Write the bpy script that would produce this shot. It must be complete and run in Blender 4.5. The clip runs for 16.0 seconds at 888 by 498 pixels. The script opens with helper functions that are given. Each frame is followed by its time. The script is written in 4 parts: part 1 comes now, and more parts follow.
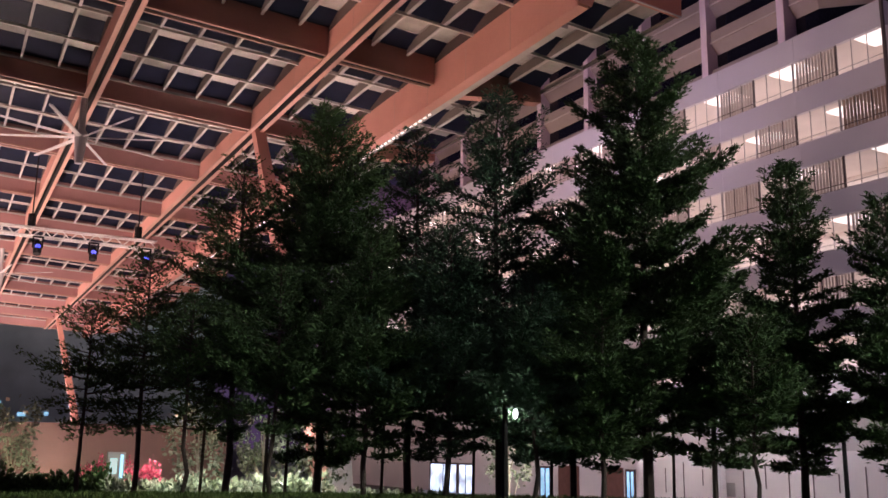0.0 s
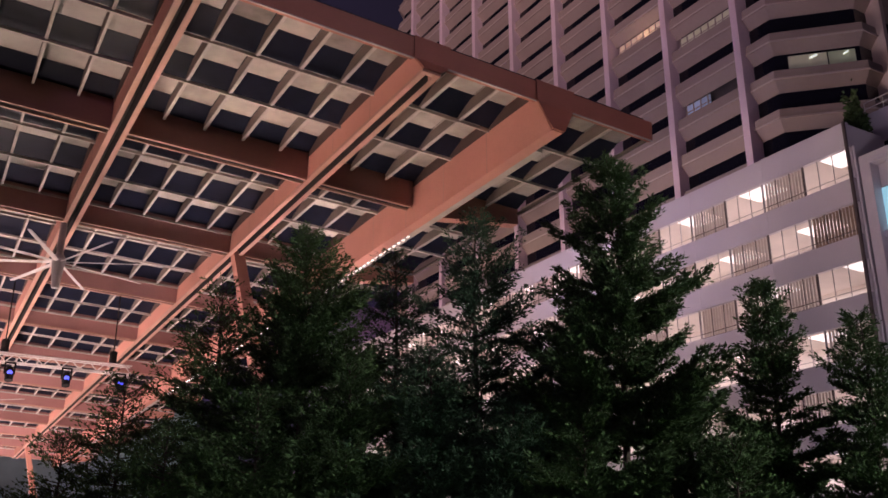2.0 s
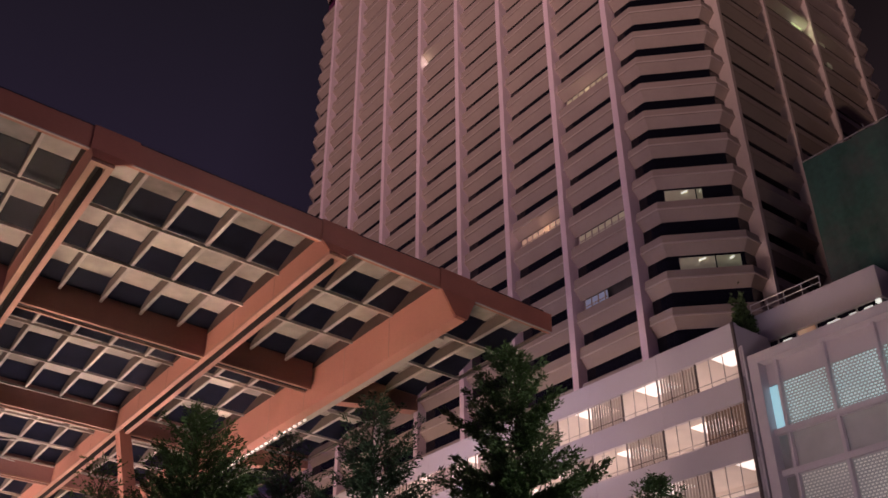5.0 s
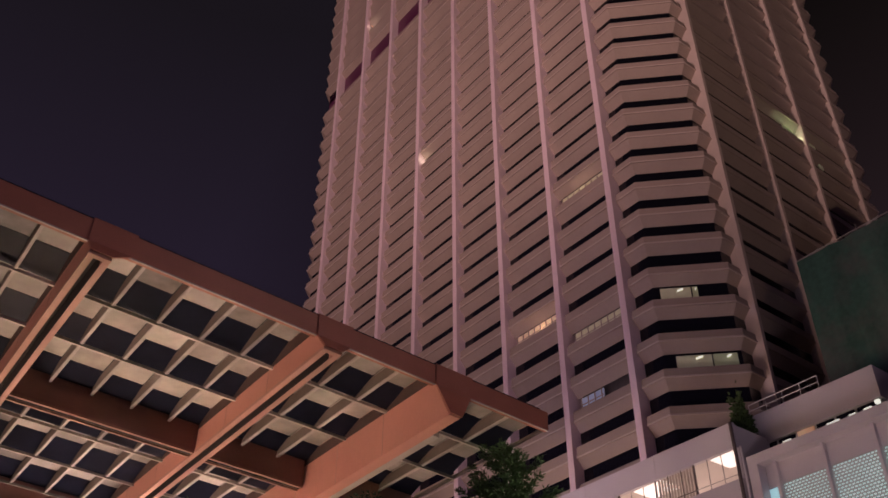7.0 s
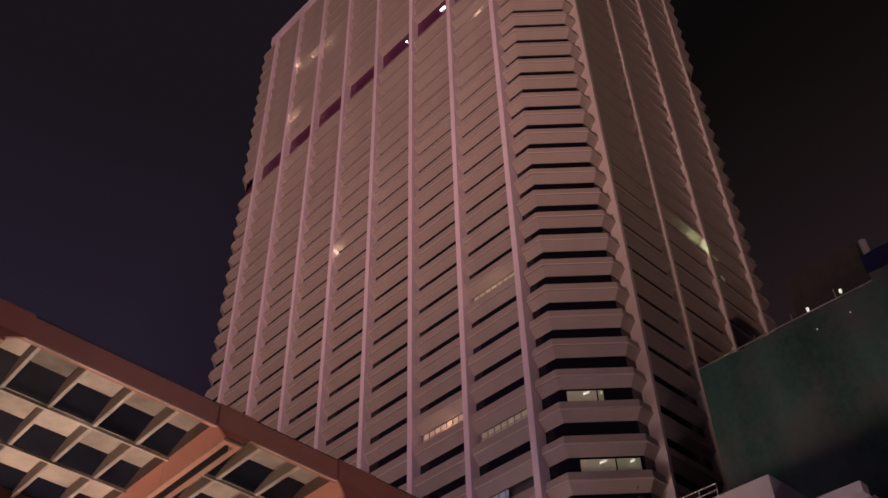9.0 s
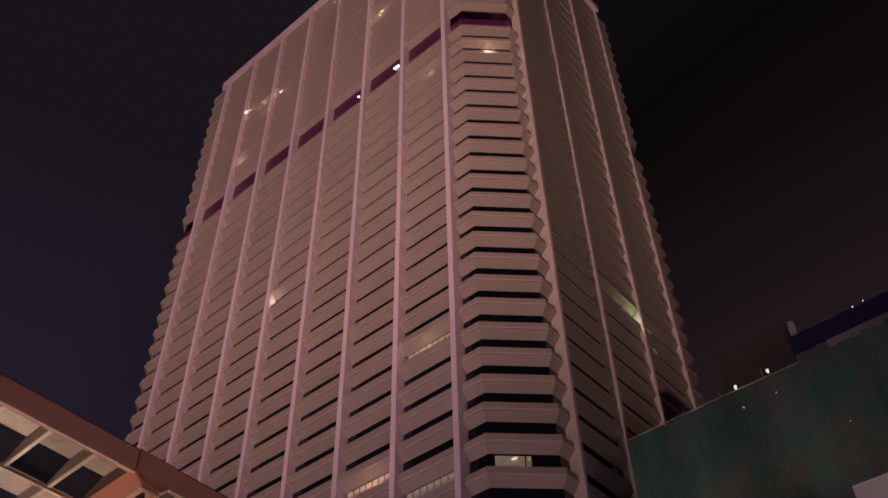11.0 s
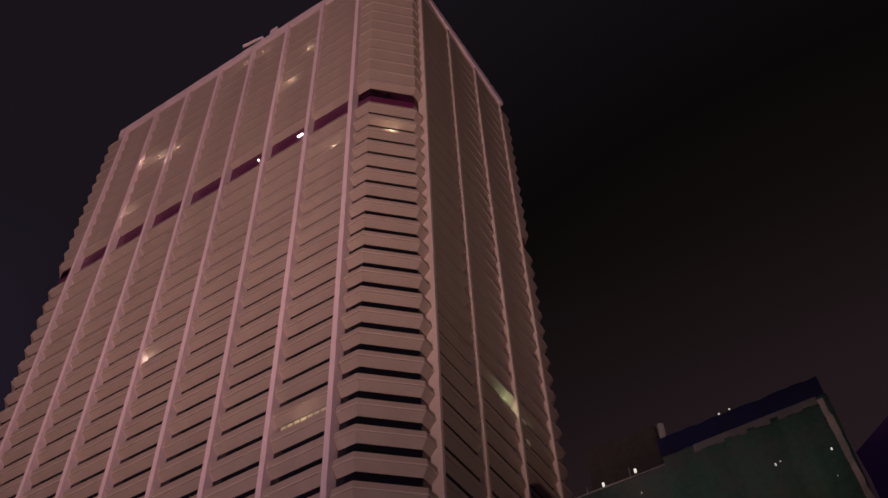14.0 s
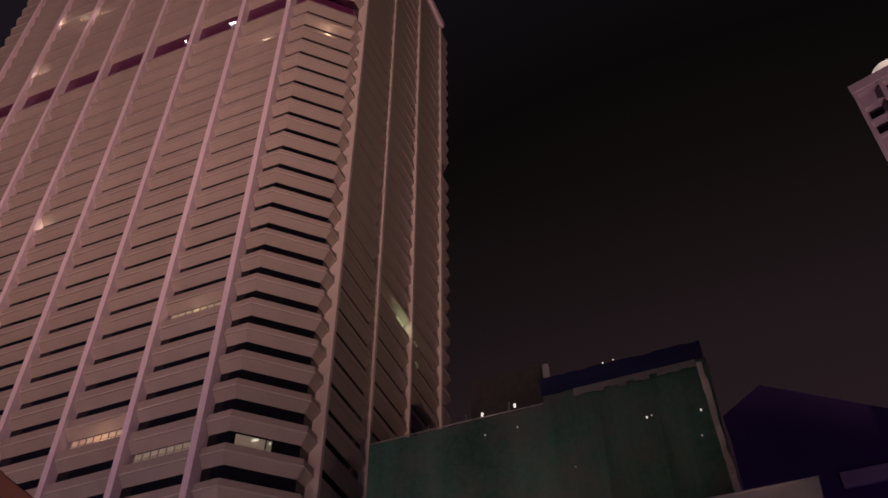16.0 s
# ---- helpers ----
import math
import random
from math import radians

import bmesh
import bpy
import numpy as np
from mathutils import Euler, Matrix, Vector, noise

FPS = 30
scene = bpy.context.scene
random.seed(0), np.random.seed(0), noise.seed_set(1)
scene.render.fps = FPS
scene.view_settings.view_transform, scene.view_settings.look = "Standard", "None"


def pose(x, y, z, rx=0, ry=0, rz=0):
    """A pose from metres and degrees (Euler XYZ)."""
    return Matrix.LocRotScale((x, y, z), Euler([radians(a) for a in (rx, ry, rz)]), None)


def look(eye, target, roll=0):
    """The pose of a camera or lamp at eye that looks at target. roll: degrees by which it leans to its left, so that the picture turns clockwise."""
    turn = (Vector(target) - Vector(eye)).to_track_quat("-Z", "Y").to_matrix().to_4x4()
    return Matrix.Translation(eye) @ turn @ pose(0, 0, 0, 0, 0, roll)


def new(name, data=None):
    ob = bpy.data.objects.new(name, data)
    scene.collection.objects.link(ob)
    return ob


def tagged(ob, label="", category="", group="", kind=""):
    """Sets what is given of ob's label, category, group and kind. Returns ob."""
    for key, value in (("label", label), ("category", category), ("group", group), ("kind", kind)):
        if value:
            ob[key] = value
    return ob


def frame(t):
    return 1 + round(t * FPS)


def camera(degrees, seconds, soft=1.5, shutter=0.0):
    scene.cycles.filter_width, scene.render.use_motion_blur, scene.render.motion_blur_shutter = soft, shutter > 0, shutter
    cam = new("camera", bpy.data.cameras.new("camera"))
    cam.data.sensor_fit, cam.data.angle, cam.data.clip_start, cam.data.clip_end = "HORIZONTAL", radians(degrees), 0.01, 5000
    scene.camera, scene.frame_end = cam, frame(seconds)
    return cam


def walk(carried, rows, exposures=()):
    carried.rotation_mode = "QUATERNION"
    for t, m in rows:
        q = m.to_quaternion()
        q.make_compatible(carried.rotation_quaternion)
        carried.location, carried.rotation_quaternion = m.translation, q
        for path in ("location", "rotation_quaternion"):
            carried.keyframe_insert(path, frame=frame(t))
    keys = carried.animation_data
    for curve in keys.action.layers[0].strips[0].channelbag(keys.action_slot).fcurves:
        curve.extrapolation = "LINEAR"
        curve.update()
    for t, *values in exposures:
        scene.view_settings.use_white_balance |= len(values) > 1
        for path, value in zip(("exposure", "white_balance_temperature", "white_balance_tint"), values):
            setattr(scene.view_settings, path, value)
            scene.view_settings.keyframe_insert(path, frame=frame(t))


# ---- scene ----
cam = camera(50.4, 16.0, soft=1.6)
walk(cam, [
    (0.0, pose(0, 0, 1.6, 102.002, -0.826, -29.676)),
    (0.5, pose(0, 0, 1.6, 104.065, -0.825, -30.737)),
    (1.0, pose(0, 0, 1.6, 106.084, -0.758, -30.984)),
    (1.5, pose(0, 0, 1.6, 107.488, -0.589, -30.371)),
    (2.0, pose(0, 0, 1.6, 109.361, 0.019, -30.766)),
    (2.5, pose(0, 0, 1.6, 111.280, 0.760, -31.260)),
    (3.0, pose(0, 0, 1.6, 113.461, 0.928, -32.495)),
    (3.5, pose(0, 0, 1.6, 114.581, 0.373, -33.883)),
    (4.0, pose(0, 0, 1.6, 116.530, -0.034, -35.622)),
    (6.5, pose(0, 0, 1.6, 125.043, 0.669, -37.391)),
    (7.0, pose(0, 0, 1.6, 126.327, 0.003, -37.635)),
    (7.5, pose(0, 0, 1.6, 127.254, 1.588, -39.383)),
    (8.0, pose(0, 0, 1.6, 128.853, 1.354, -40.938)),
    (8.5, pose(0, 0, 1.6, 130.324, 1.024, -41.901)),
    (9.0, pose(0, 0, 1.6, 132.022, 1.270, -43.470)),
    (9.5, pose(0, 0, 1.6, 133.229, 0.743, -44.400)),
    (12.0, pose(0, 0, 1.6, 136.691, 1.561, -52.085)),
    (12.5, pose(0, 0, 1.6, 137.545, 1.792, -53.491)),
    (13.0, pose(0, 0, 1.6, 138.864, 2.194, -54.355)),
    (13.5, pose(0, 0, 1.6, 139.090, 2.358, -55.454)),
    (14.0, pose(0, 0, 1.6, 139.865, 2.249, -57.428)),
    (14.5, pose(0, 0, 1.6, 139.169, 2.170, -60.447)),
    (15.0, pose(0, 0, 1.6, 138.259, 1.813, -64.428)),
    (15.5, pose(0, 0, 1.6, 136.981, 0.825, -66.943)),
    (16.0, pose(0, 0, 1.6, 134.822, 0.190, -67.484)),
], exposures=[(0.0, 0.14, 5750, 10), (3.0, 0.14, 5750, 10), (4.0, 0.1, 5950, 10), (6.5, 0.0, 6500, 10), (9.0, 0.0, 6500, 10), (12.0, 0.0, 6500, 10), (13.0, -0.03, 6500, 10), (14.5, -0.04, 6500, 10), (15.2, -0.03, 6500, 10), (16.0, -0.04, 6500, 10)])

# ---------- world: night sky with a city glow ----------
world = bpy.data.worlds.new("night_sky")
scene.world = world
world.use_nodes = True
wn, wl = world.node_tree.nodes, world.node_tree.links
bg = wn["Background"]
geo_n = wn.new("ShaderNodeTexCoord")
sep = wn.new("ShaderNodeSeparateXYZ")
wl.new(geo_n.outputs["Generated"], sep.inputs[0])
ramp = wn.new("ShaderNodeValToRGB")
ramp.color_ramp.elements[0].position, ramp.color_ramp.elements[0].color = 0.0, (0.030, 0.018, 0.026, 1)
ramp.color_ramp.elements[1].position, ramp.color_ramp.elements[1].color = 0.75, (0.0046, 0.0036, 0.0038, 1)
el = ramp.color_ramp.elements.new(0.3)
el.color = (0.013, 0.0085, 0.014, 1)
wl.new(sep.outputs["Z"], ramp.inputs[0])
side = wn.new("ShaderNodeValToRGB")          # bluer and brighter over the canopy side
mid = side.color_ramp.elements.new(0.58)
mid.color = (0.38, 0.38, 0.37, 1)
side.color_ramp.elements[0].position, side.color_ramp.elements[0].color = 0.3, (1.3, 1.27, 1.75, 1)
side.color_ramp.elements[2].position, side.color_ramp.elements[2].color = 0.8, (1.3, 1.1, 0.95, 1)
wl.new(sep.outputs["X"], side.inputs[0])
mul = wn.new("ShaderNodeMix")
mul.data_type, mul.blend_type = "RGBA", "MULTIPLY"
mul.inputs[0].default_value = 1.0
wl.new(ramp.outputs[0], mul.inputs[6])
wl.new(side.outputs[0], mul.inputs[7])
wl.new(mul.outputs[2], bg.inputs["Color"])
bg.inputs["Strength"].default_value = 1.6


def lamp(name, kind, m, energy, color, size=1.0, spot=60, blend=0.6):
    data = bpy.data.lights.new(name, kind)
    data.energy, data.color = energy, color
    if kind == "AREA":
        data.size = size
    if kind == "SPOT":
        data.spot_size, data.spot_blend, data.shadow_soft_size = radians(spot), blend, size
    if kind == "POINT":
        data.shadow_soft_size = size
    ob = new(name, data)
    ob.matrix_world = m
    return ob


# floodlights that wash the concrete tower, far off on roofs opposite
lamp("unseen_tower_spot", "SPOT", look((-140, 30, 16), (66, 83, 158)), 970000, (1.0, 0.61, 0.565), 4.0, 58, 0.9)
lamp("unseen_tower_spot", "SPOT", look((5, -178, 22), (80, 60, 162)), 300000, (1.0, 0.66, 0.51), 4.0, 48, 0.9)
# added lilac fill for the lower floors; no lamp is known there
lamp("unseen_tower_spot", "SPOT", look((24, 66, 22.5), (65, 58, 40)), 8500, (0.80, 0.66, 1.0), 1.0, 80, 0.9)
# warm uplights under the canopy
for x, y, e in ((1.5, 49.5, 14500), (-3, 66, 30000), (-6, 84, 50000), (0, 114, 62000), (10, 140, 30000)):
    lamp("canopy_uplight", "SPOT", look((x, y, 0.0), (x + 9, y + 3, 18)), e, (1.0, 0.67, 0.55), 0.8, 150, 1.0)
lamp("canopy_uplight", "SPOT", look((4.5, 36.6, 0.3), (17, 30.5, 18)), 13800, (1.0, 0.62, 0.47), 0.6, 84, 0.9)
lamp("canopy_uplight", "SPOT", look((-4, 36.7, 0.3), (3, 29, 18)), 5200, (1.0, 0.66, 0.52), 0.6, 80, 0.9)
# lamps under a few balcony soffits of the tower
for x, y, z, e, c in ((65.7, 58.5, 73.6, 45, (1.0, 0.75, 0.5)), (65.7, 67.0, 58.2, 70, (1.0, 0.62, 0.38)), (65.7, 90.0, 101.1, 22, (1.0, 0.85, 0.6)),
                      (68.2, 47.4, 130.2, 110, (1.0, 0.72, 0.45)), (93.5, 44.8, 89.0, 95, (0.85, 1.0, 0.6)), (99.3, 44.9, 87.6, 30, (0.9, 1.0, 0.65))):
    lamp("balcony_lamp", "POINT", pose(x, y, z), e, c, 0.2)
for bay, fl, e in ((4.78, 42.2, 46), (5.06, 41.2, 40), (5.34, 42.5, 46), (5.9, 43.0, 30), (5.8, 38.3, 40), (1.27, 44.2, 40), (1.67, 41.9, 40), (3.23, 47.4, 36), (2.72, 47.6, 30), (0.35, 33.2, 26)):
    lamp("balcony_lamp", "POINT", pose(64.75, 53.7 + 9.34 * bay, 4.04 + 3.79 * fl), e, (1.0, 0.80, 0.62), 0.15)
# unseen street-side spots that fill the podium, and fill lamps behind the camera
lamp("podium_fill_spot", "SPOT", look((30, 16, 8), (54, 34, 20)), 5200, (1.0, 0.80, 0.94), 0.6, 120)
lamp("podium_fill_spot", "SPOT", look((33, 76, 3), (54, 72, 9)), 3000, (1.0, 0.76, 0.78), 0.6, 150)
lamp("wall_washer", "SPOT", look((47, 58, 6.5), (54, 58, -2)), 1300, (1.0, 0.78, 0.72), 0.4, 150)
lamp("wall_washer", "SPOT", look((47, 46, 6.5), (54, 46, -2)), 1500, (1.0, 0.80, 0.76), 0.4, 150)
# added fill for the lawn trees, from no known lamp
lamp("tree_fill_spot", "SPOT", look((25, -15, 15), (16.0, 17, 1.6)), 27000, (1.0, 1.0, 0.86), 1.0, 44, 0.45)
# two more unseen fills, added to bring up the canopy front
lamp("fascia_fill_spot", "SPOT", look((-22, -14, 18), (10, 25, 20)), 2600, (0.96, 0.58, 0.95), 1.0, 50)
lamp("fascia_fill_spot", "SPOT", look((26, -12, 34), (13, 25, 19.5)), 9000, (1.0, 0.64, 0.58), 1.0, 46)
# added fill that brightens the pinkish residential tower
lamp("unseen_tower_spot", "SPOT", look((10, -70, 30), (92, -35, 100)), 130000, (1.0, 0.62, 0.72), 2.0, 45)
lamp("violet_facade_light", "SPOT", look((88, -22, 30), (110, -4, 66)), 2600, (0.55, 0.2, 1.0), 1.0, 90)
lamp("violet_facade_light", "SPOT", look((62, 112, 5), (70, 128, 36)), 9000, (0.62, 0.35, 1.0), 1.0, 110)
for x, y in ((6.8, 28.6), (8.6, 28.0), (10.3, 27.6), (11.8, 27.0)):
    lamp("bed_light", "SPOT", look((x, y, 1.7), (x + 0.3, y + 1.2, -0.2)), 300, (1.0, 0.93, 0.74), 0.2, 150, 0.8)
for y in (46.9, 136.5):
    lamp("column_uplight", "SPOT", look((17.6, y - 1.6, -1.5), (17.2, y, 12)), 12000, (1.0, 0.68, 0.6), 0.2, 60)
lamp("small_tree_uplight", "POINT", pose(11.2, 32.0, -0.6), 480, (1.0, 0.92, 0.6), 0.2)
lamp("small_tree_uplight", "POINT", pose(4.4, 39.6, -1.2), 300, (0.95, 1.0, 0.55), 0.2)
for x in (3.0, 8.0):
    lamp("garden_wall_lamp", "POINT", pose(x, 60.2, 0.4), 150, (1.0, 0.74, 0.55), 0.2)
lamp("small_tree_uplight", "POINT", pose(22.0, 33.0, 0.5), 200, (1.0, 0.92, 0.7), 0.2)
lamp("street_lamp_light", "POINT", pose(10.85, 16.3, 2.34), 26, (1.0, 0.95, 0.85), 0.1)
lamp("bed_light", "POINT", pose(10.6, 42.0, 0.9), 620, (1.0, 0.70, 0.55), 0.2)


# ---------- materials ----------
def material(name, color, rough=0.7, metal=0.0, vary=0.25, scale=1.0, fine=20.0, bump=0.15, streak=False, rand=0.0, spec=0.4):
    m = bpy.data.materials.new(name)
    m.use_nodes = True
    n, l = m.node_tree.nodes, m.node_tree.links
    b = n["Principled BSDF"]
    b.inputs["Roughness"].default_value = rough
    b.inputs["Metallic"].default_value = metal
    b.inputs["Specular IOR Level"].default_value = spec
    co = n.new("ShaderNodeNewGeometry")
    src = co.outputs["Position"]
    mp = n.new("ShaderNodeMapping")
    l.new(src, mp.inputs["Vector"])
    mp.inputs["Scale"].default_value = (scale, scale, scale * (0.12 if streak else 1))
    big = n.new("ShaderNodeTexNoise")
    big.inputs["Scale"].default_value, big.inputs["Detail"].default_value = 1.0, 5
    l.new(mp.outputs[0], big.inputs["Vector"])
    small = n.new("ShaderNodeTexNoise")
    small.inputs["Scale"].default_value, small.inputs["Detail"].default_value = fine, 4
    l.new(src, small.inputs["Vector"])
    add = n.new("ShaderNodeMath")
    add.operation = "MULTIPLY_ADD"
    l.new(small.outputs[0], add.inputs[0])
    add.inputs[1].default_value = 0.35
    l.new(big.outputs[0], add.inputs[2])
    val = add.outputs[0]
    if rand:
        info = n.new("ShaderNodeObjectInfo")
        ma = n.new("ShaderNodeMath")
        ma.operation = "MULTIPLY_ADD"
        l.new(info.outputs["Random"], ma.inputs[0])
        ma.inputs[1].default_value = rand
        l.new(val, ma.inputs[2])
        val = ma.outputs[0]
    rmp = n.new("ShaderNodeMapRange")
    l.new(val, rmp.inputs[0])
    rmp.inputs[1].default_value, rmp.inputs[2].default_value = 0.35, 1.0 + rand
    rmp.inputs[3].default_value, rmp.inputs[4].default_value = 1 - vary, 1 + vary
    mx = n.new("ShaderNodeMix")
    mx.data_type, mx.blend_type = "RGBA", "MULTIPLY"
    mx.inputs[0].default_value = 1
    mx.inputs[6].default_value = (*color, 1)
    l.new(rmp.outputs[0], mx.inputs[7])
    l.new(mx.outputs[2], b.inputs["Base Color"])
    if bump:
        bp = n.new("ShaderNodeBump")
        bp.inputs["Strength"].default_value, bp.inputs["Distance"].default_value = bump, 0.02
        l.new(small.outputs[0], bp.inputs["Height"])
        l.new(bp.outputs[0], b.inputs["Normal"])
    return m


def glow(name, color, strength, vary=0.0, scale=1.0):
    m = bpy.data.materials.new(name)
    m.use_nodes = True
    n, l = m.node_tree.nodes, m.node_tree.links
    b = n["Principled BSDF"]
    b.inputs["Base Color"].default_value = (*color, 1)
    b.inputs["Emission Color"].default_value = (*color, 1)
    b.inputs["Emission Strength"].default_value = strength
    if vary:
        co = n.new("ShaderNodeNewGeometry")
        t = n.new("ShaderNodeTexNoise")
        t.inputs["Scale"].default_value, t.inputs["Detail"].default_value = scale, 3
        l.new(co.outputs["Position"], t.inputs["Vector"])
        r = n.new("ShaderNodeMapRange")
        r.inputs[1].default_value, r.inputs[2].default_value = 0.35, 0.65
        r.inputs[3].default_value, r.inputs[4].default_value = strength * (1 - vary), strength * (1 + vary)
        l.new(t.outputs[0], r.inputs[0])
        l.new(r.outputs[0], b.inputs["Emission Strength"])
    return m


def glass(name, color, rough=0.05):
    m = bpy.data.materials.new(name)
    m.use_nodes = True
    b = m.node_tree.nodes["Principled BSDF"]
    b.inputs["Base Color"].default_value = (*color, 1)
    b.inputs["Roughness"].default_value = rough
    b.inputs["Specular IOR Level"].default_value = 0.5
    return m


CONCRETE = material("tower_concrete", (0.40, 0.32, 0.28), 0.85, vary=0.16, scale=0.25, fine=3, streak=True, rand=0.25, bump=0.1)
# pale pillars, with the pink light on them put into the colour
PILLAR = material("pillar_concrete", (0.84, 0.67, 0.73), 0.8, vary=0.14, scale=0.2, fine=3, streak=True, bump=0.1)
CORE = material("dark_core", (0.10, 0.09, 0.09), 0.9, vary=0.2)
DARK_GLASS = glass("dark_window_glass", (0.006, 0.006, 0.010), 0.12)
# purple light of the open storey, put into its window colour
PLUM_GLASS = glass("plum_lit_glass", (0.12, 0.02, 0.075), 0.3)
LIT_WARM = glow("lit_office_window", (1.0, 0.78, 0.56), 0.09, 1.0, 1.6)
LIT_WHITE = glow("lit_office_window_white", (0.74, 0.74, 0.52), 0.032, 1.0, 1.9)
LIT_COOL = glow("lit_office_window_cool", (0.62, 0.78, 1.0), 0.014, 1.0, 2.2)
LIT_DIM = glow("dim_lit_window", (1.0, 0.66, 0.42), 0.12, 0.8, 1.0)
CYAN_GLOW = glow("cyan_shop_light", (0.45, 0.75, 1.0), 0.7, 0.6, 1.5)
SHOP_GLOW = glow("white_shop_light", (0.75, 0.82, 1.0), 1.0, 0.7, 0.8)
SKYBLUE_GLOW = glow("pale_blue_panel_light", (0.42, 0.72, 0.80), 0.55)
LAMP_SOFT = glow("soft_lamp_glow", (1.0, 0.98, 0.85), 0.8)
LED = glow("led_strip_glow", (1.0, 0.84, 0.76), 1.6)
LAMP_DRUM = glow("roof_drum_glow", (1.0, 0.82, 0.68), 0.5, 0.4, 0.3)
LAMP_WHITE = glow("white_lamp_glow", (1.0, 0.96, 0.9), 5.0)
BEAM = material("copper_painted_cladding", (0.50, 0.24, 0.185), 0.55, vary=0.13, scale=0.35, fine=8, rand=0.12, bump=0.05)
# girder cladding darkened to plum: the cross beams' shade is in the colour
CROSS = material("shaded_plum_cladding", (0.36, 0.185, 0.175), 0.6, vary=0.15, scale=0.35, fine=8, rand=0.12, bump=0.05)
FLANGE = material("beam_edge_trim", (0.42, 0.24, 0.19), 0.5, vary=0.15, scale=0.5)
FASCIA = material("brown_fascia_cladding", (0.38, 0.155, 0.11), 0.5, vary=0.2, scale=0.4, bump=0.05)
WEB_SHADE = material("beam_web_shade", (0.07, 0.045, 0.04), 0.7, vary=0.3, scale=0.6)
# black of hoists, posts and lamp bodies; in beam slots it paints shade
GROOVE = material("black_and_slot_shade", (0.014, 0.010, 0.010), 0.9)
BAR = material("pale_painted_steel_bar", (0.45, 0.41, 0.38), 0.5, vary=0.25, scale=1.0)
# darker copy of the bar steel: the webs' weaker light is in the colour
BAR_WEB = material("taupe_shaded_steel", (0.13, 0.105, 0.09), 0.6, vary=0.2, scale=1.0)
FAN_WHITE = material("fan_enamel", (0.50, 0.46, 0.45), 0.45, vary=0.1)
LIT_GREEN = glow("dim_green_window", (0.6, 0.66, 0.42), 0.035, 0.8, 1.2)
WHITE_STEEL = material("white_painted_steel", (0.74, 0.70, 0.68), 0.45, vary=0.1)
PODIUM = material("pale_aluminium_cladding", (0.62, 0.56, 0.58), 0.5, vary=0.08, scale=0.2, fine=6, rand=0.08, bump=0.03)
WHITE_WALL = material("white_rendered_wall", (0.74, 0.70, 0.68), 0.8, vary=0.1, scale=0.3)
SLAT = material("pale_vertical_blind", (0.56, 0.46, 0.39), 0.7, vary=0.2)
FRAME_DARK = material("bronze_window_frame", (0.12, 0.09, 0.08), 0.5)
ROOM = material("office_wall_paint", (0.78, 0.70, 0.64), 0.85, vary=0.15, scale=0.3)
LIGHT_PANEL = glow("ceiling_light_panel", (1.0, 0.86, 0.78), 0.95)
# darker copy of the pillar concrete: the side facade's dimness is in it
PILLAR_DIM = material("dimmer_pillar_concrete", (0.60, 0.50, 0.45), 0.8, vary=0.14, scale=0.2, fine=3, streak=True, bump=0.1)
FRAME_PALE = material("pale_window_frame", (0.42, 0.37, 0.35), 0.5)
BROWN_DOOR = material("brown_roller_door", (0.16, 0.075, 0.055), 0.6, vary=0.2, scale=2)
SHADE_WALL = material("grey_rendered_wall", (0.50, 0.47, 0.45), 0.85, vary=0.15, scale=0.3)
SCREEN = material("perforated_metal_screen", (0.52, 0.52, 0.50), 0.5, vary=0.12, scale=0.6)
SCREEN_GLOW = glow("back_lit_screen", (0.66, 0.86, 0.86), 0.42, 0.3, 0.5)
SCREEN_DIM = glow("dim_back_lit_screen", (0.80, 0.78, 0.72), 0.16, 0.4, 0.5)
SHEETING = material("torn_pale_sheeting", (0.42, 0.38, 0.34), 0.85, vary=0.5, scale=0.5, fine=3)
LILAC_WALL = material("pinkish_concrete", (0.48, 0.38, 0.42), 0.85, vary=0.15, scale=0.3)
# violet light on the far walls is put into these two base colours
VIOLET = material("violet_light_tint", (0.10, 0.055, 0.16), 0.8, vary=0.4, scale=0.08, streak=True)
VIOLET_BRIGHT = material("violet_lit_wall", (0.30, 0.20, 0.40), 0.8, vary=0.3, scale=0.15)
TEAL_DARK = material("dark_teal_wall", (0.34, 0.45, 0.49), 0.8, vary=0.3, scale=0.2)
STEEL_GREY = material("grey_galvanised_steel", (0.40, 0.38, 0.36), 0.45, metal=0.3, vary=0.2)
BROWN_SLAT = material("brown_vertical_blind", (0.36, 0.25, 0.18), 0.7, vary=0.15)
BLUE_LENS = glow("blue_lens_glow", (0.10, 0.12, 1.0), 1.0)
BROWN_WALL = material("brown_rendered_wall", (0.24, 0.15, 0.125), 0.85, vary=0.2, scale=0.4)
PALE_BARK = material("pale_bark", (0.34, 0.28, 0.22), 0.9, vary=0.3, scale=5)
# strong mottling paints patchy reflections into the panes' colour
PANE = material("canopy_glass", (0.33, 0.31, 0.275), 0.34, vary=0.95, scale=0.6, fine=2.2, rand=0.7, bump=0.0)
# near-black of the reflections painted as strips under the canopy glass
DARK_PANE = material("near_black_pane", (0.008, 0.010, 0.022), 0.38, vary=0.4, bump=0.0, spec=0.12)
GREEN_NET = material("green_scaffold_net", (0.06, 0.14, 0.105), 0.95, vary=0.6, scale=0.22, fine=2.0, streak=True, bump=0.3)
nn, nl = GREEN_NET.node_tree.nodes, GREEN_NET.node_tree.links      # large grey-brown noise patches mixed into the net's green
nb_ = nn["Principled BSDF"]
net_green = nb_.inputs["Base Color"].links[0].from_socket
